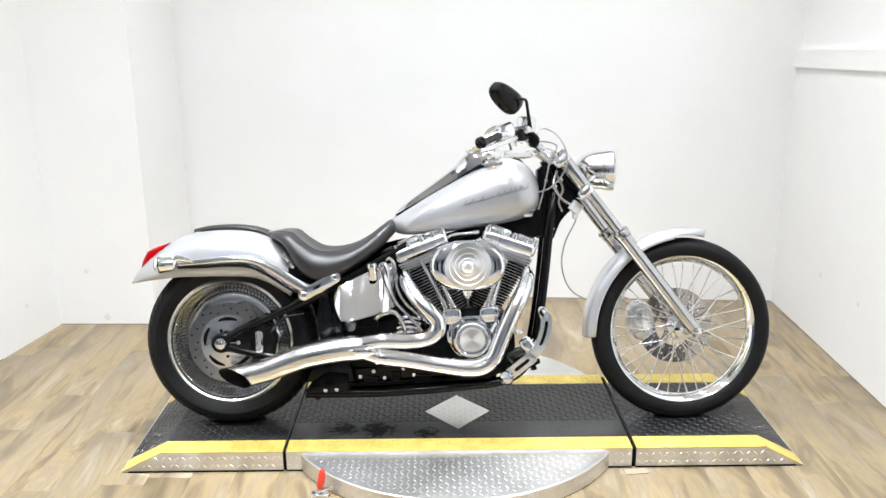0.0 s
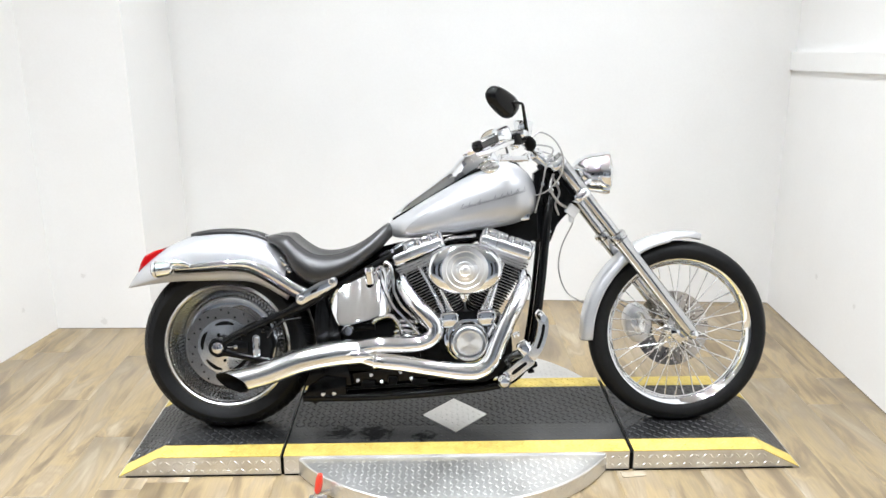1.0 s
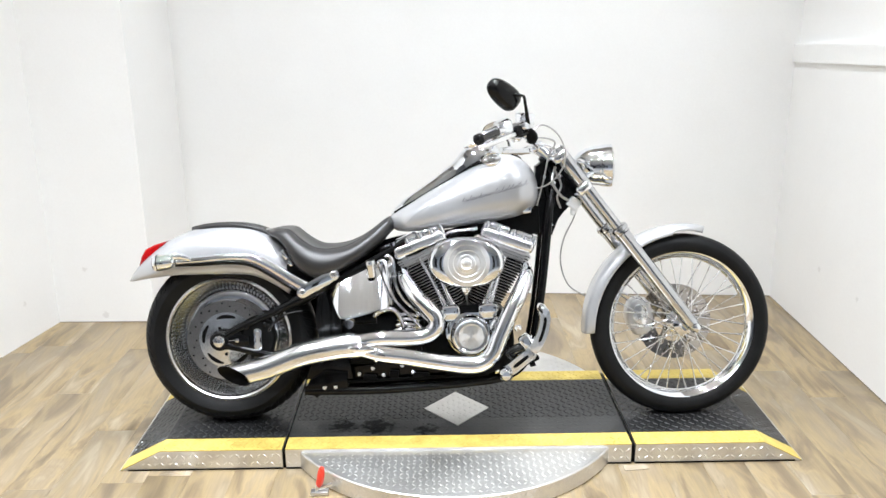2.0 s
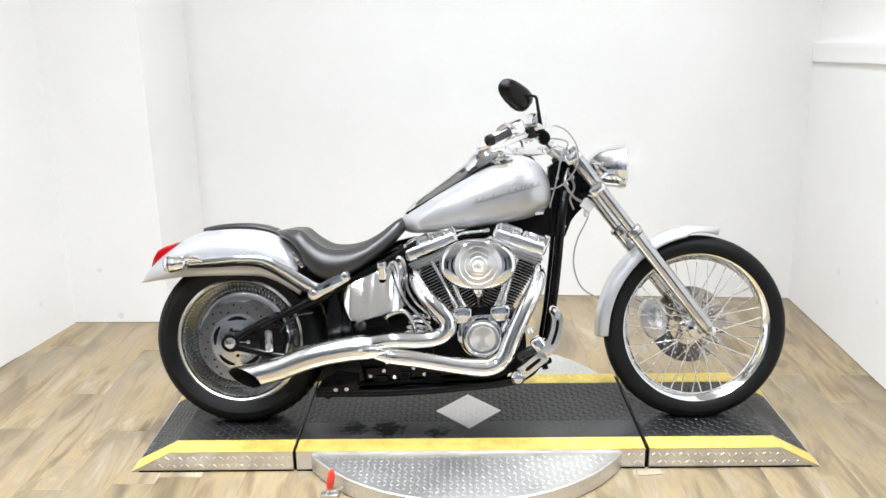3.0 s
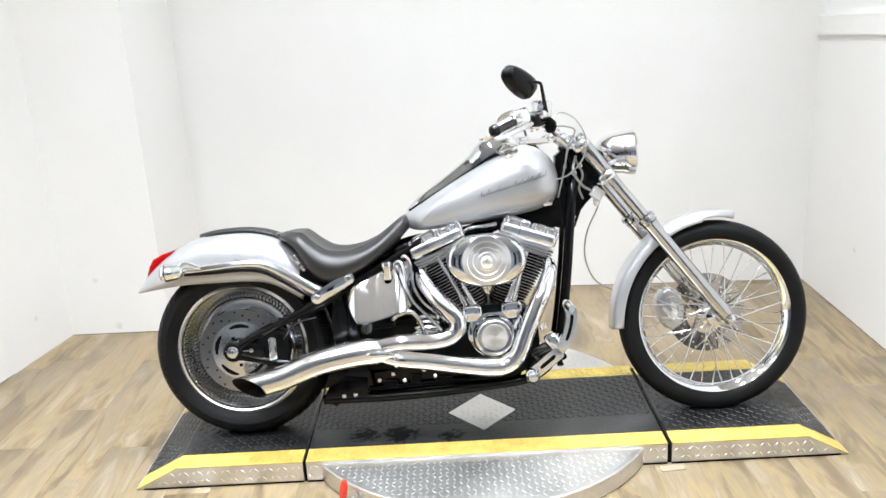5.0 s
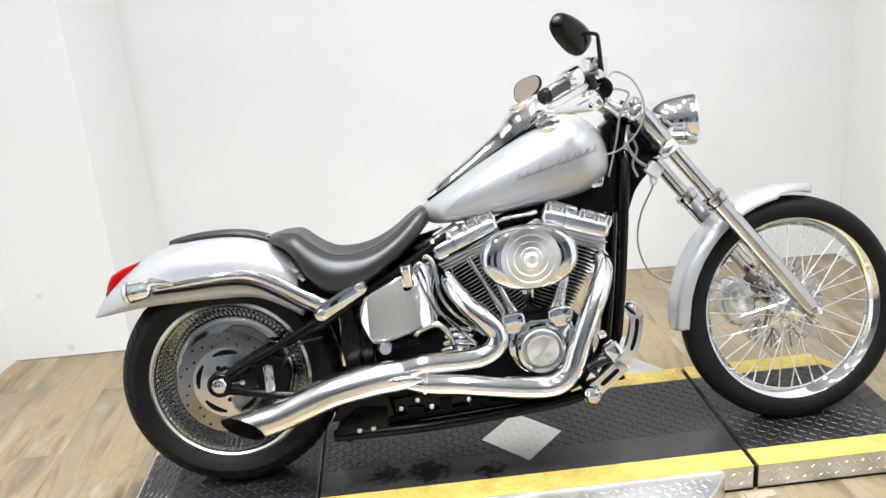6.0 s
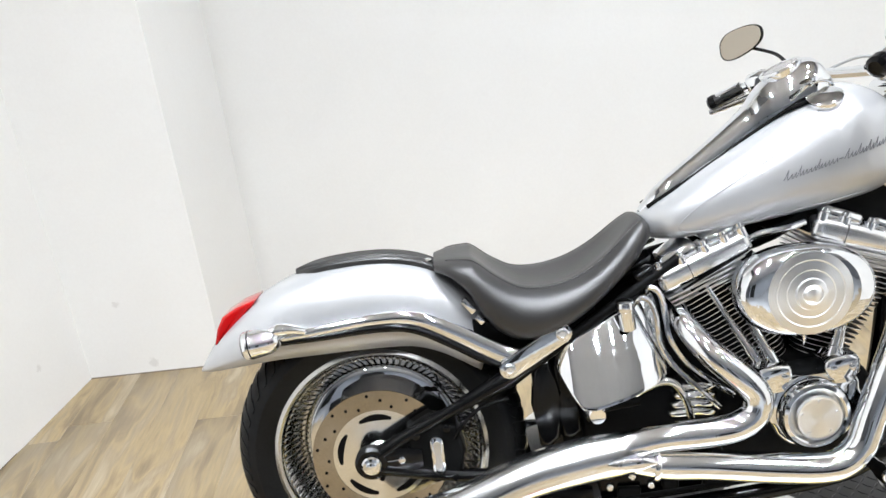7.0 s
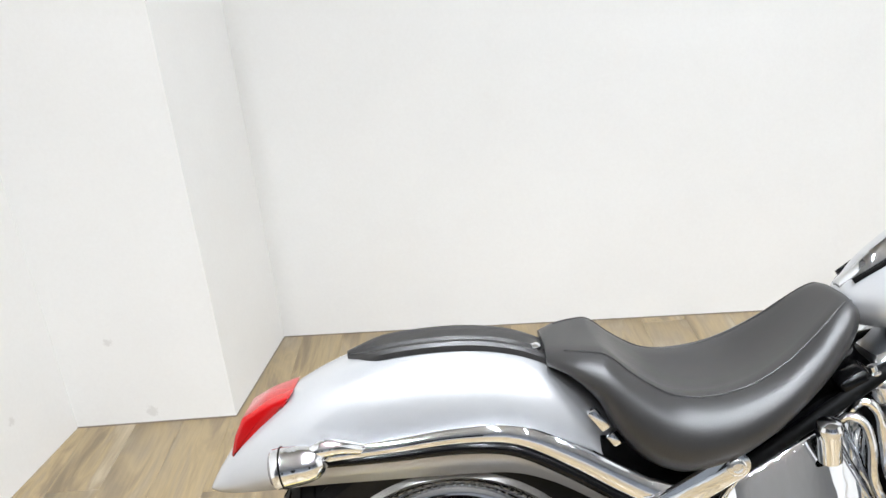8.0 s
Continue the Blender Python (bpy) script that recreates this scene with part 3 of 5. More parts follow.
def rear_wheel():
    bm = B()
    h = 0.066
    lathe(bm, [(0.229, -0.060), (0.232, -h), (0.224, -h - 0.004), (0.219, -h), (0.178, 0.006), (0.172, 0.000), (0.160, -0.004), (0.148, -0.004), (0.12, -0.010), (0.05, -0.030), (0.0, -0.030)], RC, n=96)
    lathe(bm, [(0.229, 0.060), (0.232, h), (0.224, h + 0.004), (0.219, h), (0.19, 0.030), (0.10, 0.028), (0.0, 0.030)], RC, n=96)
    lathe(bm, [(0.229, -0.06), (0.205, 0.0), (0.229, 0.06)], RC, n=96)
    wheel = part("rear_wheel", bm, "chrome", bike, "chromed solid disc rear wheel", 30)
    bm = B()
    lathe(bm, [(0.2325, -0.060), (0.2335, -h - 0.0005), (0.225, -h - 0.0055), (0.2195, -h - 0.001), (0.224, -0.058)], RC, n=96)
    part("rim_edge", bm, "rim_edge", wheel, "machined rim edge", 30)
    bm = B()
    lathe(bm, [(0.2165, -h + 0.001), (0.1775, 0.0045), (0.1775, 0.007), (0.2165, -h + 0.004)], RC, n=96)
    part("rim_band", bm, "smoked_chrome", wheel, "chrome band behind the ribs", 30)
    bm = B()
    lathe(bm, tyre_profile(0.319, 0.226, 0.080, 0.066), RC, n=120)
    part("tyre", bm, "rubber", wheel, "wide black road tyre")
    bm = B()
    for side in (-1, 1):
        for i in range(58):
            rings = []
            for k in range(7):
                a = radians(9 + 52 * k / 6)
                mid = 2 * math.pi * (i + 0.5 * (side > 0)) / 58 + 0.0021 * (k * 7.0)
                rad = 0.319 - 0.066 + 0.066 * math.cos(a) ** 0.8
                y = side * 0.080 * math.sin(a) / math.sin(radians(78))
                ny = side * math.sin(a)
                sect = []
                for d, h in ((-0.041, -0.002), (-0.037, 0.0022), (0.037, 0.0022), (0.041, -0.002)):
                    q = mid + d * (1 if k not in (0, 6) else 0.55)
                    r2 = rad + h * math.cos(a)
                    sect.append((RC.x + r2 * math.cos(q), y + ny * h, RC.z + r2 * math.sin(q)))
                rings.append(sect)
            loft(bm, rings)
    tagged(part("tyre_tread", bm, "rubber", wheel, "slanted rubber tread blocks"), kind="stuff")
    bm = B()
    for i in range(88):
        a = 2 * math.pi * i / 88
        rot = Matrix.Translation(RC) @ Matrix.Rotation(a, 4, "Y")
        box(bm, (0.011, 0.0022, 0.028), rot @ pose(0.1962, -0.0305, 0, 0, 0, -61) @ Matrix.Diagonal((6.2, 1.2, 0.36, 1)), 0.0012, 1)
    tagged(part("rim_rib", bm, "smoked_chrome", wheel, "ring of raised radial ribs"), kind="stuff")
    bm = B()
    for side in (-1,):
        y = side * 0.084
        lathe(bm, [(0.104, y + 0.002), (0.104, y - 0.002), (0.148, y - 0.002), (0.148, y + 0.002), (0.104, y + 0.002)], RC, n=72)
    part("brake_disc", bm, "rotor", wheel, "drilled steel brake disc")
    bm = B()
    for i in range(30):
        a = 2 * math.pi * i / 30
        for r in (0.114 + 0.012 * (i % 3),):
            p = RC + Vector((r * math.cos(a), -0.0865, r * math.sin(a)))
            lathe(bm, [(0.0036, 0.0), (0.0036, -0.0004), (0, -0.0004)], p, n=8)
    tagged(part("disc_hole", bm, "satin", wheel, "ring of drilled holes"), kind="stuff")
    bm = B()
    lathe(bm, [(0.0, -0.094), (0.030, -0.094), (0.036, -0.088), (0.060, -0.086), (0.108, -0.085), (0.108, -0.080), (0.060, -0.076), (0.045, -0.03)], RC, n=60)
    part("disc_carrier", bm, "carrier", wheel, "polished disc carrier")
    bm = B()
    for i in range(5):
        a = radians(72 * i + 20)
        pts = [RC + Vector((0.088 * math.cos(a + k), -0.0865, 0.088 * math.sin(a + k))) for k in (-0.4, -0.2, 0, 0.2, 0.4)]
        tube(bm, pts, [(0.0012, 0.003), (0.0012, 0.006), (0.0012, 0.007), (0.0012, 0.006), (0.0012, 0.003)], 8, 3)
        p = RC + Vector((0.052 * math.cos(a + 0.5), -0.0875, 0.052 * math.sin(a + 0.5)))
        lathe(bm, [(0.006, 0.0), (0.006, -0.003), (0, -0.004)], p, n=10)
    part("carrier_slot", bm, "satin", wheel, "dark slots and bolts in the carrier")


rear_wheel()


def front_wheel():
    bm = B()
    prof = [(0.281, -0.024), (0.285, -0.030), (0.280, -0.034), (0.273, -0.031), (0.267, -0.020), (0.257, -0.013), (0.253, 0.0)]
    lathe(bm, prof + [(r, -y) for r, y in prof[-2::-1]] + [prof[0]], FC, n=96)
    wheel = part("front_wheel", bm, "chrome", bike, "laced chrome rim front wheel", 40)
    wheel.matrix_basis = STEER
    bm = B()
    lathe(bm, tyre_profile(0.3455, 0.278, 0.046, 0.052), FC, n=120)
    part("tyre", bm, "rubber", wheel, "narrow black front tyre")
    bm = B()
    lathe(bm, [(0.0, -0.075), (0.016, -0.075), (0.018, -0.05), (0.036, -0.044), (0.038, -0.034), (0.022, -0.026), (0.022, 0.026), (0.038, 0.034), (0.040, 0.046), (0.018, 0.05), (0.016, 0.08), (0, 0.08)], FC, n=36)
    part("hub", bm, "chrome", wheel, "chrome hub")
    # spokes: two crossed sets on each flange
    meshes = []
    for side in (-1, 1):
        for lean in (-1, 1):
            a0, a1 = radians(62 * lean), 0.0
            p0 = Vector((0.034 * math.sin(a0), side * 0.039, 0.034 * math.cos(a0)))
            p1 = Vector((0.0, side * 0.006, 0.255))
            bm = B()
            d = p1 - p0
            tube(bm, [p0, p0 + d * 0.5, p0 + d * 0.9, p0 + d * 0.905, p1], [0.0021, 0.0021, 0.0021, 0.0032, 0.0032], 7, 1)
            first = part("spoke", bm, "polished", wheel)
            meshes.append(first.data)
            bpy.data.objects.remove(first)
    for i in range(40):
        sp = new("spoke", meshes[i % 4])
        sp.parent = wheel
        sp.matrix_basis = Matrix.Translation(FC) @ Matrix.Rotation(radians(9 * i + 2), 4, "Y")
    bm = B()
    y = 0.062
    lathe(bm, [(0.078, y - 0.002), (0.146, y - 0.002), (0.146, y + 0.002), (0.078, y + 0.002), (0.078, y - 0.002)], FC, n=72)
    for i in range(5):
        a = radians(72 * i)
        p, q = FC + Vector((0.03 * math.cos(a), y, 0.03 * math.sin(a))), FC + Vector((0.103 * math.cos(a + 0.4), y, 0.103 * math.sin(a + 0.4)))
        tube(bm, [p, (p + q) / 2 + Vector((0, 0, 0.008)), q], [(0.003, 0.016), (0.003, 0.011), (0.003, 0.015)], 8, 3)
    part("brake_disc", bm, "rotor", wheel, "drilled steel brake disc")
    bm = B()
    for i in range(56):
        a = 2 * math.pi * i / 56
        r = 0.092 + 0.0145 * (i % 4)
        p = FC + Vector((r * math.cos(a), y - 0.0026, r * math.sin(a)))
        lathe(bm, [(0.0036, 0.0), (0.0036, -0.0004), (0, -0.0004)], p, n=8)
    tagged(part("disc_hole", bm, "plate", wheel, "ring of drilled holes"), kind="stuff")


front_wheel()


def arch_loft(bm, rows, n=22, power=2.7):
    """Mudguard shell: rows of (top x, top z, low x, low z, half width)."""
    rings = []
    for tx, tz, lx, lz, hw in rows:
        ring = []
        for i in range(n + 1):
            a = math.pi * i / n
            c, s = math.cos(a), math.sin(a)
            u = abs(s) ** (2 / power)
            ring.append((lx + (tx - lx) * u, -hw * math.copysign(abs(c) ** (2 / power), c), lz + (tz - lz) * u))
        rings.append(ring)
    loft(bm, rings, cap=False, closed=False)


def thicken(ob, t, offset=-1):
    mod = ob.modifiers.new("thickness", "SOLIDIFY")
    mod.thickness, mod.offset = t, offset
    return ob


FENDER = [(-1.256, 0.536, -1.253, 0.533, 0.022), (-1.232, 0.572, -1.222, 0.539, 0.050), (-1.19, 0.620, -1.165, 0.550, 0.076), (-1.10, 0.687, -1.07, 0.563, 0.097), (-1.0, 0.727, -0.98, 0.567, 0.106),
          (-0.90, 0.739, -0.88, 0.568, 0.109), (-0.80, 0.733, -0.79, 0.564, 0.109), (-0.72, 0.705, -0.735, 0.547, 0.109), (-0.655, 0.65, -0.69, 0.521, 0.107), (-0.61, 0.58, -0.648, 0.492, 0.104)]
bm = B()
arch_loft(bm, glide(FENDER, 5))
rear_fender = thicken(part("rear_fender", bm, "silver", bike, "silver painted rear mudguard"), 0.004)


def fender_top(x):
    rows = [(r[0], r[1]) for r in glide(FENDER, 6)]
    return lerp(x, rows)[0]


bm = B()
rings = []
for i in range(25):
    x = -1.02 + 0.315 * i / 24
    hw = 0.047 * min(1, math.sin(math.pi / 2 * min(1, (i + 0.35) / 5)))
    z = fender_top(x)
    ring = [(x, y, z + h) for y, h in ((-hw, -0.006), (-hw * 0.985, 0.0025), (-hw * 0.86, 0.0070), (-hw * 0.62, 0.0062), (-hw * 0.5, 0.010), (-hw * 0.28, 0.0072), (0, 0.011),
                                       (hw * 0.28, 0.0072), (hw * 0.5, 0.010), (hw * 0.62, 0.0062), (hw * 0.86, 0.0070), (hw * 0.985, 0.0025), (hw, -0.006), (0, -0.004))]
    rings.append(ring)
loft(bm, rings)
part("fender_pad", bm, "leather", rear_fender, "ribbed black leather pad")
bm = B()
lathe(bm, [(0.010, 0), (0.010, 0.004), (0.006, 0.008), (0, 0.009)], (-0.735, -0.02, fender_top(-0.735) + 0.004), (-0.1, 0, 1), 16)
part("pad_screw", bm, "chrome", rear_fender)
bm = B()
plate(bm, [(-1.209, 0.597), (-1.199, 0.628), (-1.184, 0.654), (-1.150, 0.671), (-1.106, 0.684), (-1.118, 0.664), (-1.180, 0.618), (-1.205, 0.585)], -0.046, 0.046, 0.007, 3)
part("tail_light", bm, "red_lens", rear_fender, "red wedge-shaped tail light lens")


def strut(side):
    bm = B()
    y = 0.112 * side
    pts = [(-1.05, y, 0.613), (-0.95, y * 1.02, 0.622), (-0.855, y * 1.04, 0.630), (-0.775, y * 1.06, 0.624), (-0.70, y * 1.08, 0.588), (-0.63, y * 1.12, 0.545), (-0.585, y * 1.16, 0.523), (-0.545, y * 1.2, 0.522), (-0.48, y * 1.24, 0.560)]
    tube(bm, pts, [(0.007, 0.010), (0.009, 0.012), (0.010, 0.0135), (0.011, 0.016), (0.012, 0.019), (0.012, 0.021), (0.012, 0.021), (0.012, 0.019), (0.012, 0.016)], 14, 5)
    ob = part("fender_strut", bm, "chrome", bike, "chrome mudguard strut")
    # Black strip put in for the dark reflection on the strut's lower half.
    bm = B()
    low = [(px - 0.25 * drop, py, pz - drop) for (px, py, pz), drop in zip(pts[:7], (0.010, 0.014, 0.017, 0.020, 0.023, 0.024, 0.020))]
    tube(bm, low, [(0.008, 0.006), (0.010, 0.009), (0.011, 0.010), (0.012, 0.010), (0.012, 0.010), (0.012, 0.009), (0.010, 0.004)], 12, 5)
    part("strut_reflection", bm, "black", ob, "black strip standing for the dark reflection along the strut")
    bm = B()
    d = Vector((0.113, 0, 0.064)).normalized()
    p0, p1, nrm = Vector((-0.592, 0, 0.503)), Vector((-0.479, 0, 0.566)), Vector((-d.z, 0, d.x))
    out = []
    for c, s in ((p1, 1), (p0, -1)):
        for k in range(9):
            a = radians(-90 + 22.5 * k)
            q = c + (d * math.cos(a) + nrm * math.sin(a)) * 0.021 * s
            out.append((q.x, q.z))
    plate(bm, out, side * 0.141, side * 0.151, 0.003)
    part("strut_link", bm, "chrome", ob, "chrome link plate")
    for c in (p0, p1):
        bm = B()
        lathe(bm, [(0.013, 0.0), (0.013, 0.006), (0.010, 0.008), (0.007, 0.008), (0.006, 0.005), (0, 0.005)], (c.x, side * 0.150, c.z), (0, side, 0), 20)
        part("bolt", bm, "polished", ob)
    bm = B()
    lathe(bm, [(0, -0.056), (0.008, -0.0545), (0.016, -0.050), (0.0225, -0.041), (0.0265, -0.028), (0.0282, -0.012), (0.029, 0.0), (0.0295, 0.002), (0.029, 0.018), (0.0275, 0.02)], (-1.10, side * 0.137, 0.615), (-1, 0, -0.10), 32)
    sig = part("turn_signal", bm, "chrome", bike, "chrome bullet turn signal")
    bm = B()
    lathe(bm, [(0.0275, 0.018), (0.024, 0.024), (0.012, 0.028), (0, 0.029)], (-1.10, side * 0.137, 0.615), (-1, 0, -0.10), 32)
    part("lens", bm, "smoke", sig, "smoked lens")
    bm = B()
    lathe(bm, [(0.0292, 0.006), (0.0302, 0.0065), (0.0302, 0.0085), (0.0292, 0.009)], (-1.10, side * 0.137, 0.615), (-1, 0, -0.10), 32)
    part("lens_seam", bm, "satin", sig)
    bm = B()
    tube(bm, [(-1.066, side * 0.138, 0.633), (-1.046, side * 0.136, 0.638), (-1.022, side * 0.130, 0.634), (-1.0, side * 0.120, 0.625)], [0.010, 0.013, 0.010, 0.008], 12, 4)
    part("stalk", bm, "chrome", sig)


for side in (-1, 1):
    strut(side)

# seat
SEAT = [(-0.722, 0.724, 0.700, 0.070, 0.000), (-0.69, 0.728, 0.690, 0.105, 0.002), (-0.655, 0.728, 0.655, 0.128, 0.006), (-0.635, 0.722, 0.615, 0.138, 0.010), (-0.60, 0.690, 0.574, 0.150, 0.016), (-0.55, 0.657, 0.556, 0.160, 0.020),
        (-0.486, 0.650, 0.569, 0.162, 0.022), (-0.42, 0.666, 0.602, 0.150, 0.020), (-0.36, 0.703, 0.638, 0.128, 0.014), (-0.31, 0.747, 0.672, 0.102, 0.006), (-0.282, 0.764, 0.700, 0.080, 0.000), (-0.266, 0.752, 0.716, 0.056, 0.0)]
SEAT_SKIN = glide(SEAT, 5)


def seat_ring(row, n=36):
    x, zt, zb, hw, dish = row
    ring = []
    for i in range(n):
        a = 2 * math.pi * i / n
        c, s = math.cos(a), math.sin(a)
        y = hw * math.copysign(abs(c) ** 0.55, c)
        mid = (zt + zb) / 2
        z = mid + (zt - mid + dish * 0.6) * math.copysign(abs(s) ** 0.6, s)
        if s > 0:
            z -= dish * (1 - min(1, abs(y) / (hw * 0.72)) ** 2)
            y *= 1 - 0.20 * s
        ring.append((x, y, z))
    return ring


bm = B()
loft(bm, [seat_ring(r) for r in SEAT_SKIN])
seat = part("seat", bm, "leather", bike, "black leather solo seat with raised rear bolster", 60)
for side in (-1, 1):
    bm = B()
    pts = []
    for r in SEAT_SKIN[4:-3:3]:
        ring = seat_ring(r)
        q = ring[5] if side > 0 else ring[13]
        pts.append((q[0], q[1] * 0.998, q[2] + 0.0002))
    tube(bm, pts, 0.0016, 8, 3)
    part("piping", bm, "leather", seat, "stitched seam piping")
bm = B()
box(bm, (0.015, 0.012, 0.038), pose(-0.660, -0.112, 0.636, 0, -36, 0), 0.004)
box(bm, (0.012, 0.010, 0.022), pose(-0.640, -0.112, 0.604, 0, -36, 0), 0.003)
part("seat_bracket", bm, "chrome", seat, "chrome seat bracket")
# Black filler plate added to keep the gap under the seat dark.
bm = B()
plate(bm, [(-0.655, 0.600), (-0.600, 0.585), (-0.54, 0.570), (-0.46, 0.590), (-0.40, 0.625), (-0.40, 0.59), (-0.47, 0.545), (-0.53, 0.505), (-0.60, 0.500), (-0.66, 0.55)], -0.098, 0.098, 0.006)
part("seat_filler", bm, "satin", seat, "black filler plate added under the seat")

# fuel tank
TANK = [(-0.280, 0.756, 0.738, 0.012), (-0.272, 0.772, 0.722, 0.032), (-0.255, 0.786, 0.711, 0.052), (-0.22, 0.806, 0.706, 0.084), (-0.15, 0.850, 0.710, 0.110), (-0.05, 0.907, 0.719, 0.127), (0.05, 0.961, 0.731, 0.136), (0.13, 0.990, 0.743, 0.138),
        (0.19, 0.982, 0.756, 0.130), (0.235, 0.952, 0.775, 0.110), (0.260, 0.912, 0.798, 0.080), (0.272, 0.868, 0.826, 0.036)]
TANK_SKIN = glide(TANK, 6)


def tank_point(row, a):
    x, zt, zb, hw = row
    mid = zb + (zt - zb) * 0.42
    c, s = math.cos(a), math.sin(a)
    y = hw * math.copysign(abs(c) ** 0.86, c)
    z = mid + (zt - mid if s > 0 else mid - zb) * math.copysign(abs(s) ** 0.86, s)
    return Vector((x, y, z))


def tank_at(x, f, lift=0.0):
    """A point of the near flank: f goes from the bottom (-1) over the middle (0) to the top (1)."""
    row = (x, *lerp(x, [tuple(r) for r in TANK_SKIN]))
    a = math.pi - f * math.pi / 2
    p, q = tank_point(row, a), tank_point(row, a + 0.05)
    out = Vector((0, -(q - p).z, (q - p).y)).normalized()
    return p + (out if out.y < 0 or f > 0.9 else -out) * lift


bm = B()
loft(bm, [[tank_point(r, 2 * math.pi * i / 48) for i in range(48)] for r in TANK_SKIN])
tank = part("fuel_tank", bm, "silver", bike, "silver painted teardrop fuel tank", 70)
bm = B()
tube(bm, [tank_at(x, f, 0.0004) for x, f in ((0.24, -0.55), (0.15, -0.50), (0.0, -0.47), (-0.12, -0.43), (-0.19, -0.32), (-0.215, -0.12), (-0.19, 0.10), (-0.12, 0.24), (0.0, 0.34), (0.10, 0.42))], 0.0011, 6, 6)
part("pinstripe", bm, "stripe", tank, "thin grey pinstripe")
# plain marks where the maker's script stands
def mark(u, h):
    """Point of the flank: u runs along the writing line, h above it."""
    x = -0.016 + 0.238 * u + 0.32 * h
    want = 0.8165 + 0.0625 * u + h
    lo, hi = -0.6, 0.9
    for _ in range(26):
        mid = (lo + hi) / 2
        lo, hi = (mid, hi) if tank_at(x, mid).z < want else (lo, mid)
    return tank_at(x, lo, 0.0006)


bm = B()
quill = random.Random(11)
for u0, u1 in ((0.0, 0.43), (0.49, 1.0)):
    run, u, first = [mark(u0, 0.002)], u0, True
    while u < u1 - 0.02:
        tall = 0.021 if first or quill.random() < 0.22 else 0.0095 + 0.002 * quill.random()
        wide = 0.044 if first else 0.024 + 0.012 * quill.random()
        run += [mark(u + wide * 0.35, tall * 0.7), mark(u + wide * 0.5, tall), mark(u + wide * 0.55, tall * 0.45), mark(u + wide * 0.8, 0.0)]
        u, first = u + wide, False
    run.append(mark(u1, 0.006))
    tube(bm, run, 0.0007, 6, 3)
tube(bm, [mark(0.44, 0.006), mark(0.475, 0.0065)], 0.0010, 6, 1)
part("script_mark", bm, "script", tank, "thin dark flowing line of plain strokes")

# chrome dash down the middle of the tank
bm = B()
rings = []
for x, z, hw, h in glide([(-0.275, 0.772, 0.012, 0.006), (-0.23, 0.806, 0.026, 0.017), (-0.139, 0.862, 0.031, 0.026), (-0.05, 0.920, 0.037, 0.036), (-0.02, 0.942, 0.045, 0.050), (0.005, 0.958, 0.054, 0.056), (0.045, 0.982, 0.061, 0.054), (0.080, 0.994, 0.062, 0.055), (0.106, 0.998, 0.057, 0.046), (0.124, 0.998, 0.048, 0.022), (0.136, 0.994, 0.036, 0.002)], 5):
    rings.append([(x, hw * math.cos(a), z - 0.016 + (h + 0.016) * max(0.0, math.sin(a)) ** 0.8) for a in (math.pi * k / 18 for k in range(19))])
loft(bm, rings)
dash = part("dash", bm, "chrome", tank, "chrome dash panel")
for side in (-1, 1):
    bm = B()
    tube(bm, [(x, side * y, z) for x, y, z in ((-0.262, 0.026, 0.780), (-0.20, 0.036, 0.815), (-0.139, 0.039, 0.850), (-0.034, 0.042, 0.912), (0.01, 0.050, 0.941), (0.050, 0.062, 0.958), (0.090, 0.064, 0.968), (0.118, 0.055, 0.978))], 0.0046, 8, 5)
    part("dash_gasket", bm, "satin", tank, "black rubber strip under the dash edge")
bm = B()
lathe(bm, [(0.034, -0.03), (0.043, -0.006), (0.0445, 0.0), (0.042, 0.004), (0.038, 0.004), (0.036, 0.001), (0, 0.001)], (0.038, 0.0, 1.032), (-0.40, 0, 0.92), 40)
gauge = part("speedometer", bm, "chrome", tank, "chrome speedometer housing")
bm = B()
lathe(bm, [(0.0365, 0.0012), (0.0365, 0.0024), (0, 0.0030)], (0.038, 0.0, 1.032), (-0.40, 0, 0.92), 40)
part("speedometer_glass", bm, "smoke", tank, "dark gauge glass")
for side in (-1, 1):
    bm = B()
    lathe(bm, [(0.034, -0.01), (0.0365, 0.0), (0.035, 0.006), (0.028, 0.009), (0.022, 0.0085), (0.012, 0.011), (0, 0.012)], (0.096, side * 0.074, 0.966), (-0.2, side * 0.45, 0.86), 36)
    part("filler_cap", bm, "chrome", tank, "chrome filler cap")


# ---- chassis ----
def pipes(name, runs, r, material, parent, label="", n=12):
    bm = B()
    for run in runs:
        tube(bm, run, r, n, 6)
    return part(name, bm, material, parent, label)


chassis = pipes("chassis", [[(0.345, 0, 0.965), (0.25, 0, 0.86), (0.0, 0, 0.70), (-0.25, 0, 0.66), (-0.42, 0, 0.60)]], 0.030, "black", bike, "black tubular steel frame")
for side in (-1, 1):
    y = 0.062 * side
    pipes("down_tube", [[(0.325, y * 0.5, 0.86), (0.305, y, 0.76), (0.285, y, 0.55), (0.258, y, 0.34), (0.232, y, 0.245), (0.165, y * 1.4, 0.180), (0.03, y * 1.7, 0.155), (-0.30, y * 1.7, 0.132), (-0.60, y * 1.6, 0.128)]], 0.0175, "black", chassis, "", 14)
    pipes("seat_rail", [[(-0.22, y * 1.5, 0.680), (-0.36, y * 1.7, 0.600), (-0.46, y * 1.9, 0.545), (-0.60, y * 2.0, 0.46)]], 0.011, "satin", chassis)
bm = B()
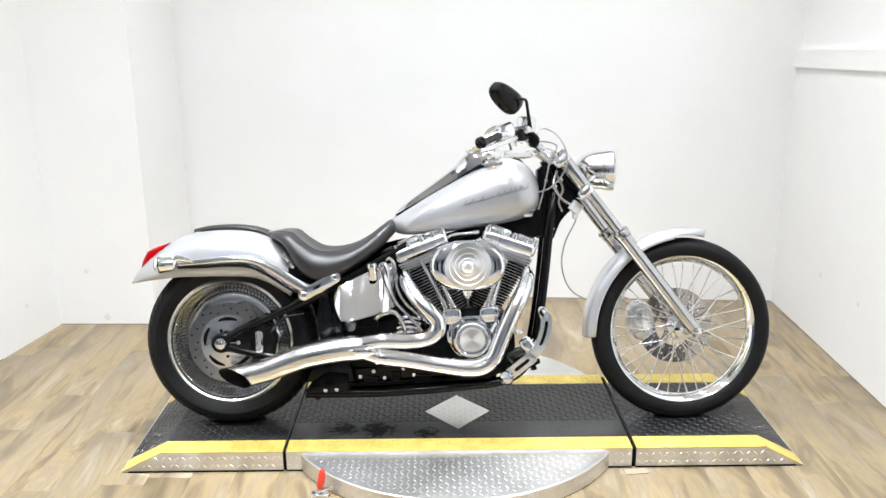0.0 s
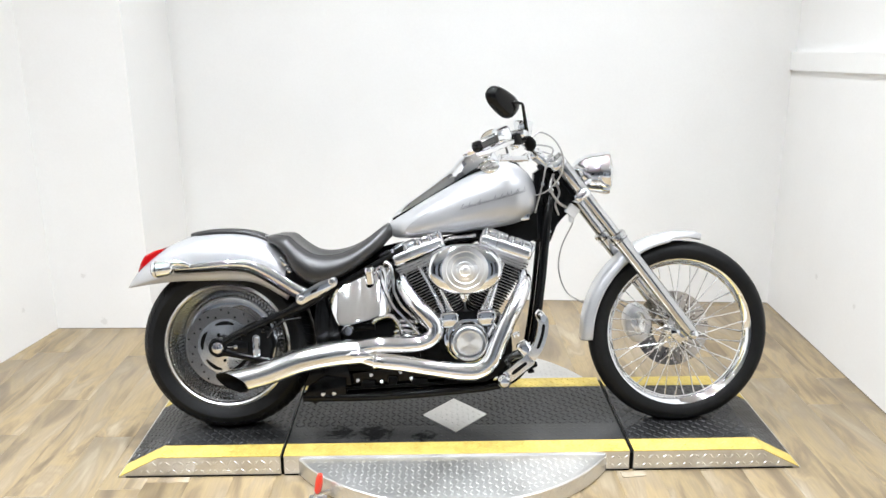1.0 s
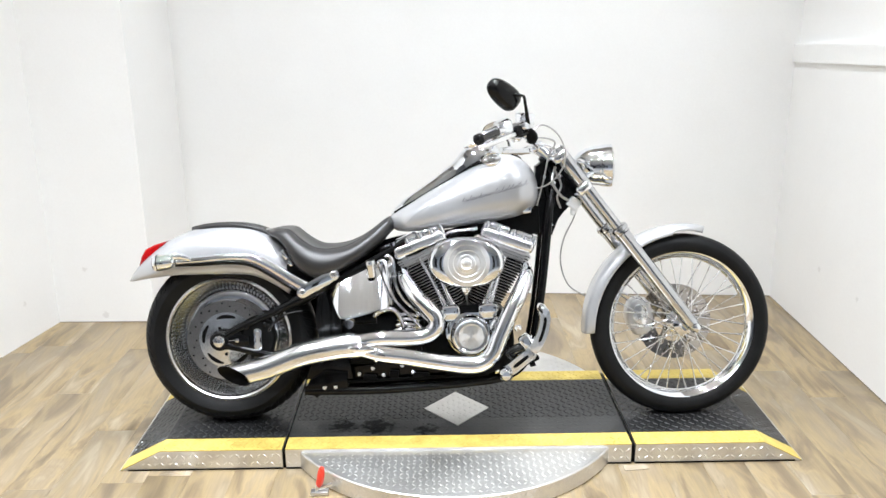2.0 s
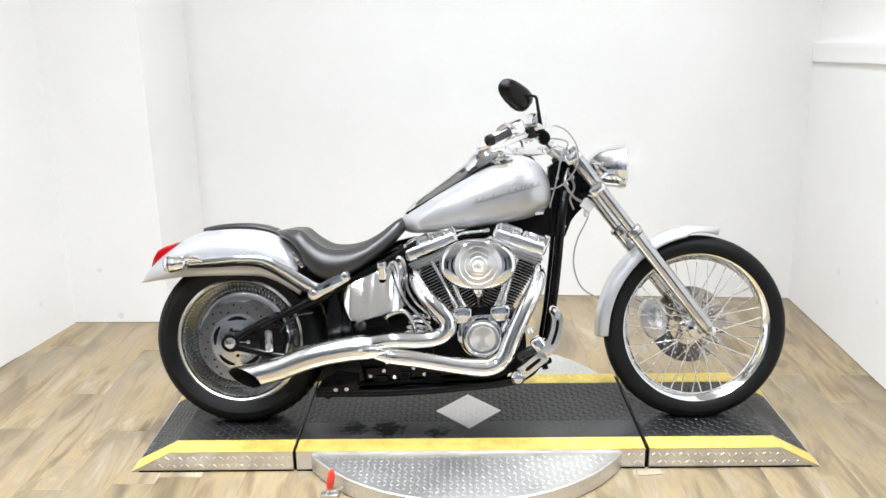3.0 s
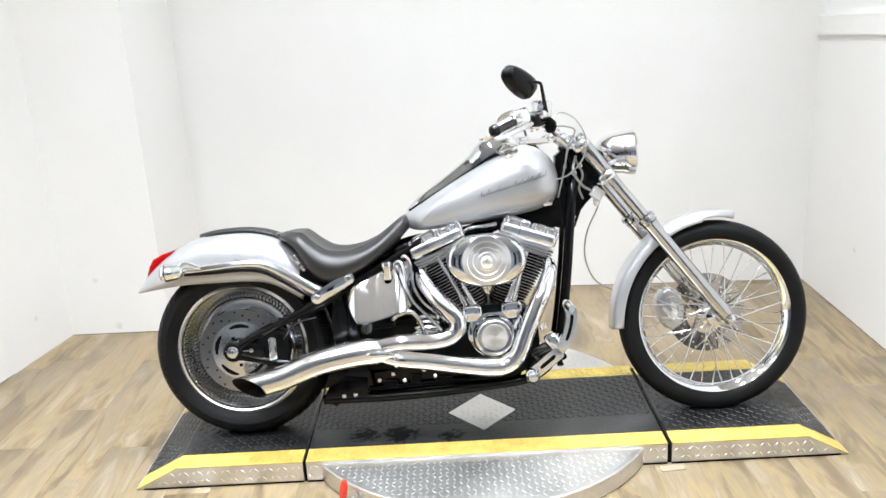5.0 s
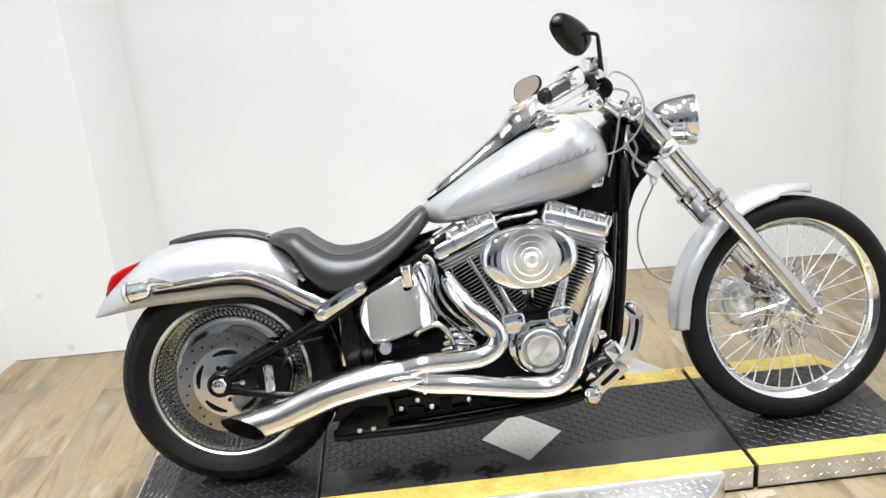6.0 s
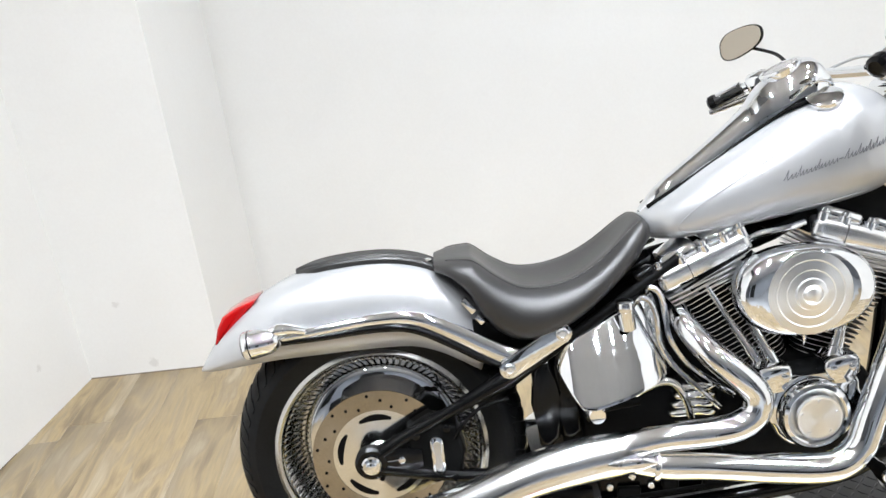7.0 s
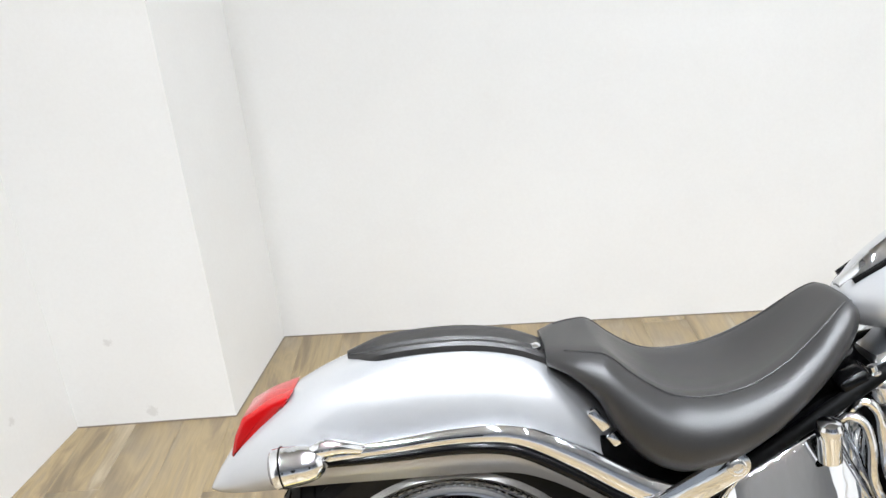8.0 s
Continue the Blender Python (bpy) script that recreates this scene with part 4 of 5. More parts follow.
lathe(bm, [(0.0, 0.10), (0.036, 0.10), (0.040, 0.085), (0.034, 0.07), (0.034, -0.07), (0.040, -0.085), (0.036, -0.10), (0, -0.10)], (0.365, 0, 0.915), (-0.615, 0, 0.788), 32)
part("steering_neck", bm, "black", chassis, "black steering neck")
bm = B()
plate(bm, [(0.262, 0.945), (0.300, 0.972), (0.335, 0.955), (0.405, 0.850), (0.388, 0.795), (0.340, 0.752), (0.325, 0.69), (0.262, 0.69)], -0.036, 0.036, 0.006)
part("neck_gusset", bm, "black", chassis)
bm = B()
plate(bm, [(-0.60, 0.130), (-0.46, 0.122), (-0.44, 0.14), (-0.44, 0.20), (-0.52, 0.21), (-0.58, 0.17)], -0.115, -0.085, 0.004)
plate(bm, [(-0.60, 0.17), (-0.56, 0.27), (-0.44, 0.28), (-0.42, 0.17)], -0.105, 0.09, 0.006)
plate(bm, [(-0.44, 0.135), (0.10, 0.165), (0.12, 0.215), (-0.30, 0.225), (-0.44, 0.215)], -0.085, 0.09, 0.006)
under = part("lower_plate", bm, "black", chassis, "black lower frame plate")
for x, z in ((-0.525, 0.143), (-0.485, 0.145), (-0.40, 0.185), (-0.35, 0.205), (-0.31, 0.180), (-0.24, 0.215), (-0.20, 0.190), (-0.13, 0.212)):
    bm = B()
    lathe(bm, [(0.0085, 0), (0.0085, 0.006), (0.006, 0.008), (0, 0.008)], (x, -0.116 if x < -0.45 else -0.086, z), (0, -1, 0), 6)
    part("bolt", bm, "polished", chassis)
bm = B()
for x, z, w in ((-0.36, 0.17, 0.05), (-0.27, 0.185, 0.035), (-0.17, 0.175, 0.06), (-0.06, 0.19, 0.04)):
    box(bm, (w, 0.02, 0.028), pose(x, -0.092, z, 0, 3, 0), 0.005)
rod(bm, (-0.45, -0.1, 0.158), (0.08, -0.1, 0.182), 0.006, n=10)
part("lower_fitting", bm, "satin", chassis, "dark clutter under the gearbox")

# Black backing added so the gaps behind the oil tank stay dark.
bm = B()
plate(bm, [(-0.50, 0.40), (-0.48, 0.52), (-0.33, 0.62), (-0.21, 0.665), (-0.17, 0.60), (-0.12, 0.46), (-0.16, 0.38)], -0.07, 0.07, 0.01)
part("dark_backing", bm, "satin", chassis, "black backing block added behind the oil tank")
bm = B()
plate(bm, [(-0.525, 0.50), (-0.49, 0.53), (-0.46, 0.44), (-0.44, 0.27), (-0.525, 0.27)], -0.09, 0.09, 0.01)
part("mid_frame", bm, "satin", chassis, "black frame plates ahead of the rear wheel")

# swing arm, rear caliper and inner guard
bm = B()
for side in (-1, 1):
    y = 0.125 * side
    tube(bm, [(-0.90, y, 0.330), (-0.82, y, 0.374), (-0.70, y, 0.428), (-0.69, y, 0.433), (-0.66, y, 0.447), (-0.60, y, 0.476), (-0.50, y * 0.9, 0.525)], [0.020, 0.014, 0.0125, 0.0155, 0.016, 0.021, 0.018], 12, 4)
    tube(bm, [(-0.90, y, 0.318), (-0.80, y, 0.290), (-0.68, y, 0.268), (-0.50, y * 0.9, 0.255)], [0.020, 0.014, 0.014, 0.016], 12, 4)
    plate(bm, [(-0.935, 0.325), (-0.915, 0.357), (-0.86, 0.362), (-0.79, 0.345), (-0.79, 0.305), (-0.86, 0.292), (-0.915, 0.295)], y - 0.013, y + 0.013, 0.006)
for side in (-1, 1):
    lathe(bm, [(0.0, 0.012), (0.030, 0.012), (0.036, 0.006), (0.036, -0.012)], (-0.899, side * 0.130, 0.326), (0, side, 0), 32)
swing = part("swing_arm", bm, "black", bike, "black triangulated swing arm")
bm = B()
lathe(bm, [(0.021, 0.0), (0.021, 0.010), (0.018, 0.014), (0.012, 0.015), (0.011, 0.022), (0, 0.024)], (-0.899, -0.138, 0.326), (0, -1, 0), 24)
rod(bm, (-0.880, -0.135, 0.327), (-0.83, -0.135, 0.329), 0.0035, n=8)
lathe(bm, [(0.008, 0), (0.008, 0.006), (0, 0.008)], (-0.835, -0.136, 0.329), (0, -1, 0), 6)
part("axle_nut", bm, "chrome", swing, "chrome axle nut and adjuster")
bm = B()
plate(bm, [(-0.82, 0.38), (-0.77, 0.405), (-0.715, 0.385), (-0.70, 0.33), (-0.715, 0.272), (-0.77, 0.262), (-0.815, 0.285)], -0.132, -0.062, 0.010, 3)
cal = part("rear_caliper", bm, "satin", bike, "black brake caliper")
PILL = [(-0.773, 0.300), (-0.764, 0.289), (-0.751, 0.291), (-0.744, 0.302), (-0.748, 0.331), (-0.744, 0.358), (-0.750, 0.370), (-0.763, 0.373), (-0.773, 0.363), (-0.769, 0.331)]
bm = B()
plate(bm, PILL, -0.1455, -0.130, 0.003, 2, 3)
insert = part("caliper_insert", bm, "chrome", cal, "chrome kidney-shaped cover")
bm = B()
plate(bm, [(-0.7585 + (x + 0.7585) * 0.58, 0.331 + (z - 0.331) * 0.78) for x, z in PILL], -0.1475, -0.1460, 0.0005, 1, 3)
part("insert_face", bm, "cast", insert, "dull grey face in the cover")
for x, z in ((-0.735, 0.385), (-0.728, 0.275), (-0.80, 0.375)):
    bm = B()
    lathe(bm, [(0.008, 0), (0.008, 0.008), (0, 0.010)], (x, -0.130, z), (0, -1, 0), 10)
    part("caliper_bolt", bm, "black", cal)
bm = B()
tube(bm, [(-0.72, -0.13, 0.36), (-0.70, -0.135, 0.39), (-0.66, -0.13, 0.42), (-0.60, -0.12, 0.43)], 0.0045, 8, 4)
part("caliper_hose", bm, "black", cal)
bm = B()
rings = []
for i in range(19):
    a = radians(-34 + 62 * i / 18)
    ring = []
    for y, dr in ((-0.098, -0.012), (-0.095, 0.008), (-0.05, 0.018), (0.05, 0.018), (0.095, 0.008), (0.098, -0.012), (0.09, 0.0), (0.045, 0.012), (-0.045, 0.012), (-0.09, 0.0)):
        r = 0.384 + dr
        ring.append((RC.x + r * math.cos(a), y, RC.z + r * math.sin(a)))
    rings.append(ring)
loft(bm, rings)
part("inner_guard", bm, "black", bike, "black inner mudguard behind the oil tank")
for pts in ([(-0.547, 0.488), (-0.508, 0.505), (-0.500, 0.46), (-0.492, 0.40), (-0.500, 0.33), (-0.543, 0.315), (-0.540, 0.40)],
            [(-0.502, 0.505), (-0.488, 0.500), (-0.462, 0.42), (-0.452, 0.34), (-0.495, 0.33), (-0.487, 0.40), (-0.496, 0.46)]):
    bm = B()
    plate(bm, pts, -0.128, -0.09, 0.012, 4, 2)
    part("side_cover", bm, "black", bike, "glossy black side cover ahead of the rear wheel")
bm = B()
plate(bm, [(-0.66, 0.50), (-0.575, 0.51), (-0.566, 0.42), (-0.570, 0.31), (-0.64, 0.30)], 0.096, 0.106, 0.003)
part("belt_guard", bm, "satin", bike, "black belt guard on the far side")
# oil tank with its lines
bm = B()
top_edge = [(-0.497, 0.519), (-0.45, 0.540), (-0.40, 0.563), (-0.345, 0.588), (-0.290, 0.612), (-0.278, 0.606), (-0.268, 0.560)]
low_edge = [(-0.497, 0.508), (-0.482, 0.470), (-0.465, 0.432), (-0.448, 0.404), (-0.425, 0.402), (-0.36, 0.418), (-0.30, 0.434), (-0.268, 0.445)]
rings = []
for i in range(33):
    x = -0.497 + 0.229 * i / 32
    zt, zl = lerp(x, top_edge)[0], lerp(x, low_edge)[0]
    u = (x + 0.382) / 0.116
    v = (x + 0.497) / 0.229
    yf = -0.094 - 0.058 * max(0.0, 1 - u * u) ** 0.62 - 0.006 * math.exp(-((v - 0.16) / 0.09) ** 2)
    e = min(0.008, (zt - zl) * 0.3)
    face = [(yf + e, zt), (yf + e * 0.3, zt - e * 0.3), (yf, zt - e), (yf, zt - e * 1.35), (yf - 0.001, (zt + zl) / 2), (yf, zl + e * 1.35), (yf, zl + e), (yf + e * 0.3, zl + e * 0.3), (yf + e, zl)]
    w = -0.384 + 1.09 * (x + 0.382)
    rings.append([(w, 0.09, zt + 0.006)] + [(w, y + 0.50 * (z - 0.50), z + 0.006) for y, z in face] + [(w, 0.09, zl + 0.006)])
loft(bm, rings)
oil = part("oil_tank", bm, "wavy_chrome", bike, "chrome horseshoe oil tank", 50)
bm = B()
lathe(bm, [(0.016, -0.05), (0.0165, -0.008), (0.0185, -0.006), (0.0190, 0.006), (0.016, 0.012), (0.006, 0.015), (0, 0.015)], (-0.347, -0.140, 0.604), (-0.10, -0.15, 1), 24)
part("filler_plug", bm, "chrome", oil, "chrome filler plug")
bm = B()
for run in ([(-0.330, -0.11, 0.590), (-0.313, -0.12, 0.612), (-0.294, -0.13, 0.604), (-0.285, -0.135, 0.570), (-0.281, -0.135, 0.517), (-0.255, -0.14, 0.464), (-0.205, -0.14, 0.408), (-0.168, -0.14, 0.366)],
            [(-0.304, -0.10, 0.606), (-0.288, -0.115, 0.630), (-0.270, -0.12, 0.614), (-0.262, -0.12, 0.572), (-0.257, -0.125, 0.522), (-0.228, -0.13, 0.466), (-0.176, -0.13, 0.420), (-0.135, -0.13, 0.385)]):
    tube(bm, run, 0.0065, 10, 5)
part("oil_line", bm, "chrome", oil, "bent chrome oil lines")
bm = B()
rod(bm, (-0.43, -0.12, 0.392), (-0.33, -0.12, 0.40), 0.018, n=18)
part("starter_sleeve", bm, "satin", bike, "black sleeve")
bm = B()
lathe(bm, [(0.0, -0.17), (0.016, -0.17), (0.024, -0.160), (0.026, -0.135), (0.022, -0.10), (0.022, 0.0)], (-0.425, 0, 0.388), (0, 1, 0), 20)
tube(bm, [(-0.345, -0.12, 0.40), (-0.32, -0.14, 0.425), (-0.28, -0.145, 0.438), (-0.255, -0.145, 0.425), (-0.235, -0.14, 0.385), (-0.228, -0.14, 0.35)], 0.009, 12, 4)
for i in range(4):
    tube(bm, [(-0.266 + 0.006 * i, -0.10, 0.356 + 0.019 * i), (-0.262 + 0.006 * i, -0.128, 0.357 + 0.019 * i), (-0.215, -0.136, 0.362 + 0.018 * i), (-0.178, -0.128, 0.352 + 0.019 * i), (-0.174, -0.10, 0.350 + 0.019 * i)], [0.006, 0.0075, 0.0085, 0.0075, 0.006], 10, 3)
part("gearbox_cover", bm, "chrome", bike, "ribbed chrome gearbox side cover")

# ---- engine ----
bm = B()
plate(bm, [(-0.14, 0.41), (-0.06, 0.44), (0.09, 0.44), (0.16, 0.38), (0.17, 0.27), (0.12, 0.20), (-0.02, 0.185), (-0.13, 0.22), (-0.17, 0.30)], -0.13, 0.11, 0.018, 3, 3)
engine = part("engine", bm, "satin", bike, "black and chrome air-cooled V-twin engine", 50)
bm = B()
plate(bm, [(-0.46, 0.40), (-0.20, 0.42), (-0.15, 0.36), (-0.15, 0.22), (-0.44, 0.22)], -0.10, 0.12, 0.02, 3)
part("gearbox", bm, "satin", engine, "black gearbox housing")


def cylinder(base, tip):
    base, tip = Vector(base), Vector(tip)
    up = (tip - base).normalized()
    m = Matrix.Translation(base) @ Vector((0, 0, 1)).rotation_difference(up).to_matrix().to_4x4()
    h = (tip - base).length
    bm = B()
    box(bm, (0.115, 0.12, h), m @ pose(0, 0, h / 2), 0.02)
    part("cylinder", bm, "satin", engine, "black cylinder barrel")
    count = 22
    for i in range(count):
        u = i / (count - 1)
        w = 0.108 + 0.085 * u
        d = 0.185 + 0.015 * u
        bm = B()
        box(bm, (w, d, 0.0017), m @ pose(0, 0, 0.02 + (h - 0.025) * u), 0.0)
        vs = [e for e in bm.edges if abs((e.verts[0].co - e.verts[1].co).normalized().dot(up)) > 0.9]
        bmesh.ops.bevel(bm, geom=vs, offset=0.025, segments=4, affect="EDGES", profile=0.5)
        for f in bm.faces:
            f.normal_update()
            f.material_index = 0 if abs(f.normal.dot(up)) > 0.7 else 1
        part("fin", bm, ["satin", "cast"], engine)


cylinder((-0.045, -0.01, 0.415), (-0.158, -0.01, 0.648))
cylinder((0.055, -0.01, 0.415), (0.148, -0.01, 0.648))


def rocker(c, turn, length):
    m = Matrix.Translation(c) @ Matrix.Rotation(radians(-turn), 4, "Y")
    up = m.to_3x3() @ Vector((0, 0, 1))
    bm = B()
    box(bm, (length, 0.176, 0.052), m @ pose(0, 0, -0.003), 0.018, 5)
    part("rocker_cover", bm, "polished", engine, "polished rocker cover")
    for k, w in ((-0.20, 0.44), (0.27, 0.36)):
        bm = B()
        box(bm, (length * w, 0.146, 0.032), m @ pose(length * k, 0.003, 0.028), 0.014, 4)
        part("rocker_cap", bm, "chrome", engine, "chrome rocker cap")
    for k in (-0.43, -0.20, 0.06, 0.27, 0.45):
        bm = B()
        p = m @ Vector((length * k, -0.074, 0.018))
        lathe(bm, [(0.0115, -0.01), (0.0115, 0.012), (0.0095, 0.014), (0.0075, 0.014), (0.007, 0.022), (0.004, 0.023), (0, 0.023)], p, up, 14)
        part("bolt", bm, "chrome", engine)
    bm = B()
    box(bm, (0.0018, 0.1768, 0.040), m @ pose(-length * 0.17, 0, -0.003), 0.0)
    part("cover_joint", bm, "band", engine)
    bm = B()
    for k in range(3):
        box(bm, (length * (0.98 - 0.03 * k), 0.182 - 0.004 * k, 0.0040), m @ pose(0, 0, -0.035 - 0.010 * k), 0.0)
    box(bm, (length * 0.8, 0.15, 0.034), m @ pose(0, 0, -0.046), 0.004)
    part("cylinder_head", bm, "cast", engine, "finned cylinder head")


rocker(Vector((-0.170, -0.02, 0.668)), 21, 0.205)
rocker(Vector((0.152, -0.02, 0.682)), -19, 0.205)
bm = B()
tube(bm, [(-0.075, -0.09, 0.700), (-0.05, -0.10, 0.712), (0.0, -0.10, 0.716), (0.04, -0.09, 0.722)], 0.007, 10, 4)
part("breather_pipe", bm, "chrome", engine, "chrome breather pipe")
for x0, z0, x1, z1, y in ((-0.078, 0.445, -0.172, 0.620, -0.118), (-0.052, 0.445, -0.125, 0.615, -0.140), (0.062, 0.448, 0.106, 0.565, -0.145), (0.082, 0.448, 0.142, 0.622, -0.118)):
    a, b = Vector((x0, y, z0)), Vector((x1, y + 0.02, z1))
    d = b - a
    bm = B()
    tube(bm, [a, a + d * 0.18, a + d * 0.2, a + d * 0.45, a + d * 0.47, b], [0.014, 0.013, 0.0105, 0.0105, 0.0085, 0.0085], 14, 1)
    part("pushrod_tube", bm, "chrome", engine, "chrome pushrod tube")
for c in ((-0.062, 0.430), (0.075, 0.436)):
    bm = B()
    plate(bm, [(c[0] - 0.034, c[1] - 0.022), (c[0] - 0.030, c[1] + 0.016), (c[0] + 0.030, c[1] + 0.020), (c[0] + 0.034, c[1] - 0.018), (c[0] + 0.016, c[1] - 0.032), (c[0] - 0.016, c[1] - 0.034)], -0.172, -0.10, 0.009, 3, 3)
    for k in (-0.02, 0.02):
        lathe(bm, [(0.007, 0), (0.007, 0.006), (0, 0.007)], (c[0] + k, -0.171, c[1] - 0.004), (0, -1, 0), 10)
    part("tappet_block", bm, "chrome", engine, "chrome tappet block")
bm = B()
plate(bm, [(-0.070, 0.395), (-0.035, 0.420), (0.04, 0.425), (0.085, 0.425), (0.112, 0.40), (0.110, 0.35), (0.098, 0.30), (0.05, 0.268), (-0.02, 0.268), (-0.062, 0.30), (-0.078, 0.35)], -0.168, -0.10, 0.014, 3, 3)
lathe(bm, [(0.074, 0.0), (0.073, 0.010), (0.067, 0.019), (0.060, 0.021), (0.056, 0.019), (0.053, 0.006), (0.045, 0.004)], (0.011, -0.172, 0.344), (0, -1, 0), 56)
part("cam_cover", bm, "chrome", engine, "chrome cam chest cover", 40)
bm = B()
lathe(bm, [(0.048, 0.0), (0.048, 0.026), (0.045, 0.031), (0.041, 0.030), (0.0, 0.0305)], (0.011, -0.172, 0.344), (0, -1, 0), 56)
for i in range(5):
    a = radians(72 * i + 18)
    lathe(bm, [(0.0035, 0), (0.0035, 0.003), (0, 0.003)], (0.011 + 0.036 * math.cos(a), -0.2025, 0.344 + 0.036 * math.sin(a)), (0, -1, 0), 8)
part("timer_cover", bm, "turned_cam", engine, "round turned aluminium timer cover", 14)
bm = B()
rings = []
for y, s in ((-0.120, 0.90), (-0.155, 0.985), (-0.172, 1.0), (-0.191, 0.985), (-0.204, 0.93), (-0.210, 0.86), (-0.211, 0.6)):
    rings.append([(-0.003 + 0.137 * s * math.copysign(abs(math.cos(a)) ** 0.88, math.cos(a)), y, 0.608 + 0.091 * s * math.copysign(abs(math.sin(a)) ** 0.94, math.sin(a))) for a in (2 * math.pi * k / 64 for k in range(64))])
loft(bm, rings)
part("air_cleaner", bm, "chrome", engine, "chrome oval air cleaner cover", 50)
bm = B()
lathe(bm, [(0.0830, -0.004), (0.0825, 0.001), (0.067, 0.003), (0.065, 0.002), (0.048, 0.004), (0.046, 0.003), (0.032, 0.005), (0.030, 0.009), (0.021, 0.011), (0.019, 0.010), (0.013, 0.014), (0.007, 0.016), (0, 0.017)], (-0.003, -0.210, 0.608), (0, -1, 0), 72)
part("air_cleaner_disc", bm, "turned_filter", engine, "round turned aluminium disc", 14)
bm = B()
box(bm, (0.10, 0.08, 0.05), pose(0.0, -0.07, 0.62), 0.01)
part("intake", bm, "satin", engine, "dark intake between the cylinders")
bm = B()
tube(bm, [(0.0, -0.165, 0.53), (0.0, -0.165, 0.50), (0.0, -0.16, 0.485)], [0.006, 0.004, 0.001], 8, 2)
part("drain_tip", bm, "chrome", engine)

# exhaust
bm = B()
tube(bm, [(0.215, -0.09, 0.575), (0.214, -0.135, 0.548), (0.190, -0.172, 0.500), (0.150, -0.195, 0.425), (0.112, -0.205, 0.340), (0.088, -0.21, 0.282), (0.050, -0.212, 0.250), (0.0, -0.212, 0.243), (-0.102, -0.21, 0.256), (-0.22, -0.208, 0.276), (-0.305, -0.207, 0.287), (-0.38, -0.205, 0.302)],
     [0.024, 0.026, 0.029, 0.0305, 0.031, 0.031, 0.031, 0.031, 0.031, 0.031, 0.031, 0.024], 22, 6)
exhaust = part("exhaust", bm, "pipe_chrome", bike, "polished two-into-one exhaust system", 60)
bm = B()
tube(bm, [(-0.225, -0.08, 0.565), (-0.222, -0.130, 0.540), (-0.185, -0.175, 0.492), (-0.140, -0.195, 0.448), (-0.112, -0.200, 0.410), (-0.118, -0.202, 0.372), (-0.155, -0.204, 0.349), (-0.215, -0.206, 0.343), (-0.304, -0.207, 0.344), (-0.36, -0.207, 0.338), (-0.43, -0.205, 0.325)],
     [0.024, 0.026, 0.029, 0.030, 0.030, 0.030, 0.030, 0.0295, 0.029, 0.029, 0.030], 22, 6)
part("rear_header", bm, "pipe_chrome", exhaust, "polished rear header pipe", 60)


def muffler():
    rows = glide([(-0.36, 0.316, 0.030, 0.040, 0.0), (-0.40, 0.318, 0.040, 0.0455, 0.0), (-0.47, 0.313, 0.044, 0.046, 0.0), (-0.585, 0.291, 0.044, 0.0445, 0.0), (-0.71, 0.246, 0.042, 0.042, 0.0), (-0.79, 0.226, 0.042, 0.041, 0.25), (-0.836, 0.2135, 0.042, 0.041, 1.0)], 6)
    def ring(i, k):
        x, z, ry, rn, cut = rows[i]
        a, b = rows[max(i - 1, 0)], rows[min(i + 1, len(rows) - 1)]
        t = Vector((b[0] - a[0], 0, b[1] - a[1])).normalized()
        v = Vector((-t.z, 0, t.x))
        v = v if v.z > 0 else -v
        slant = Vector((-0.0435, 0, 0.0378)) / 0.041
        w = v.lerp(slant, max(0.0, cut))
        return [Vector((x, -0.205, z)) + Vector((0, 1, 0)) * ry * k * math.cos(q) + w * rn * k * math.sin(q) - Vector((0.050, 0, 0.012)) * max(0.0, cut) * math.cos(q) for q in (2 * math.pi * j / 28 for j in range(28))]
    bm = B()
    n = len(rows)
    loft(bm, [ring(i, 1.0) for i in range(n)] + [ring(n - 1, 0.95), ring(n - 3, 0.94), ring(n - 6, 0.93)], cap=False)
    part("muffler", bm, "muffler", exhaust, "brushed turn-out silencer with a slash-cut end", 50)
    bm = B()
    loft(bm, [ring(n - 1, 0.93), ring(n - 4, 0.925), ring(n - 9, 0.92)], cap=False)
    bm.faces.new([v for v in bm.verts][-28:])
    part("muffler_bore", bm, "satin", exhaust, "black bore inside the silencer end")
    bm = B()
    tube(bm, [(-0.330, -0.246, 0.312), (-0.36, -0.251, 0.315), (-0.40, -0.252, 0.316), (-0.425, -0.246, 0.318)], [(0.004, 0.003), (0.006, 0.014), (0.006, 0.012), (0.003, 0.003)], 14, 5)
    part("collector", bm, "pipe_chrome", exhaust, "pointed collector seam")
    bm = B()
    lathe(bm, [(0.0325, -0.006), (0.0345, -0.003), (0.0345, 0.003), (0.0325, 0.006)], (-0.325, -0.207, 0.289), (-1, 0, 0.1), 28)
    part("clamp_ring", bm, "chrome", exhaust)


muffler()


# ---- fork, front mudguard, headlight ----
FD = Vector((0.272, 0, -0.350)).normalized()          # down the fork
FN = Vector((-FD.z, 0, FD.x))                         # ahead of the fork


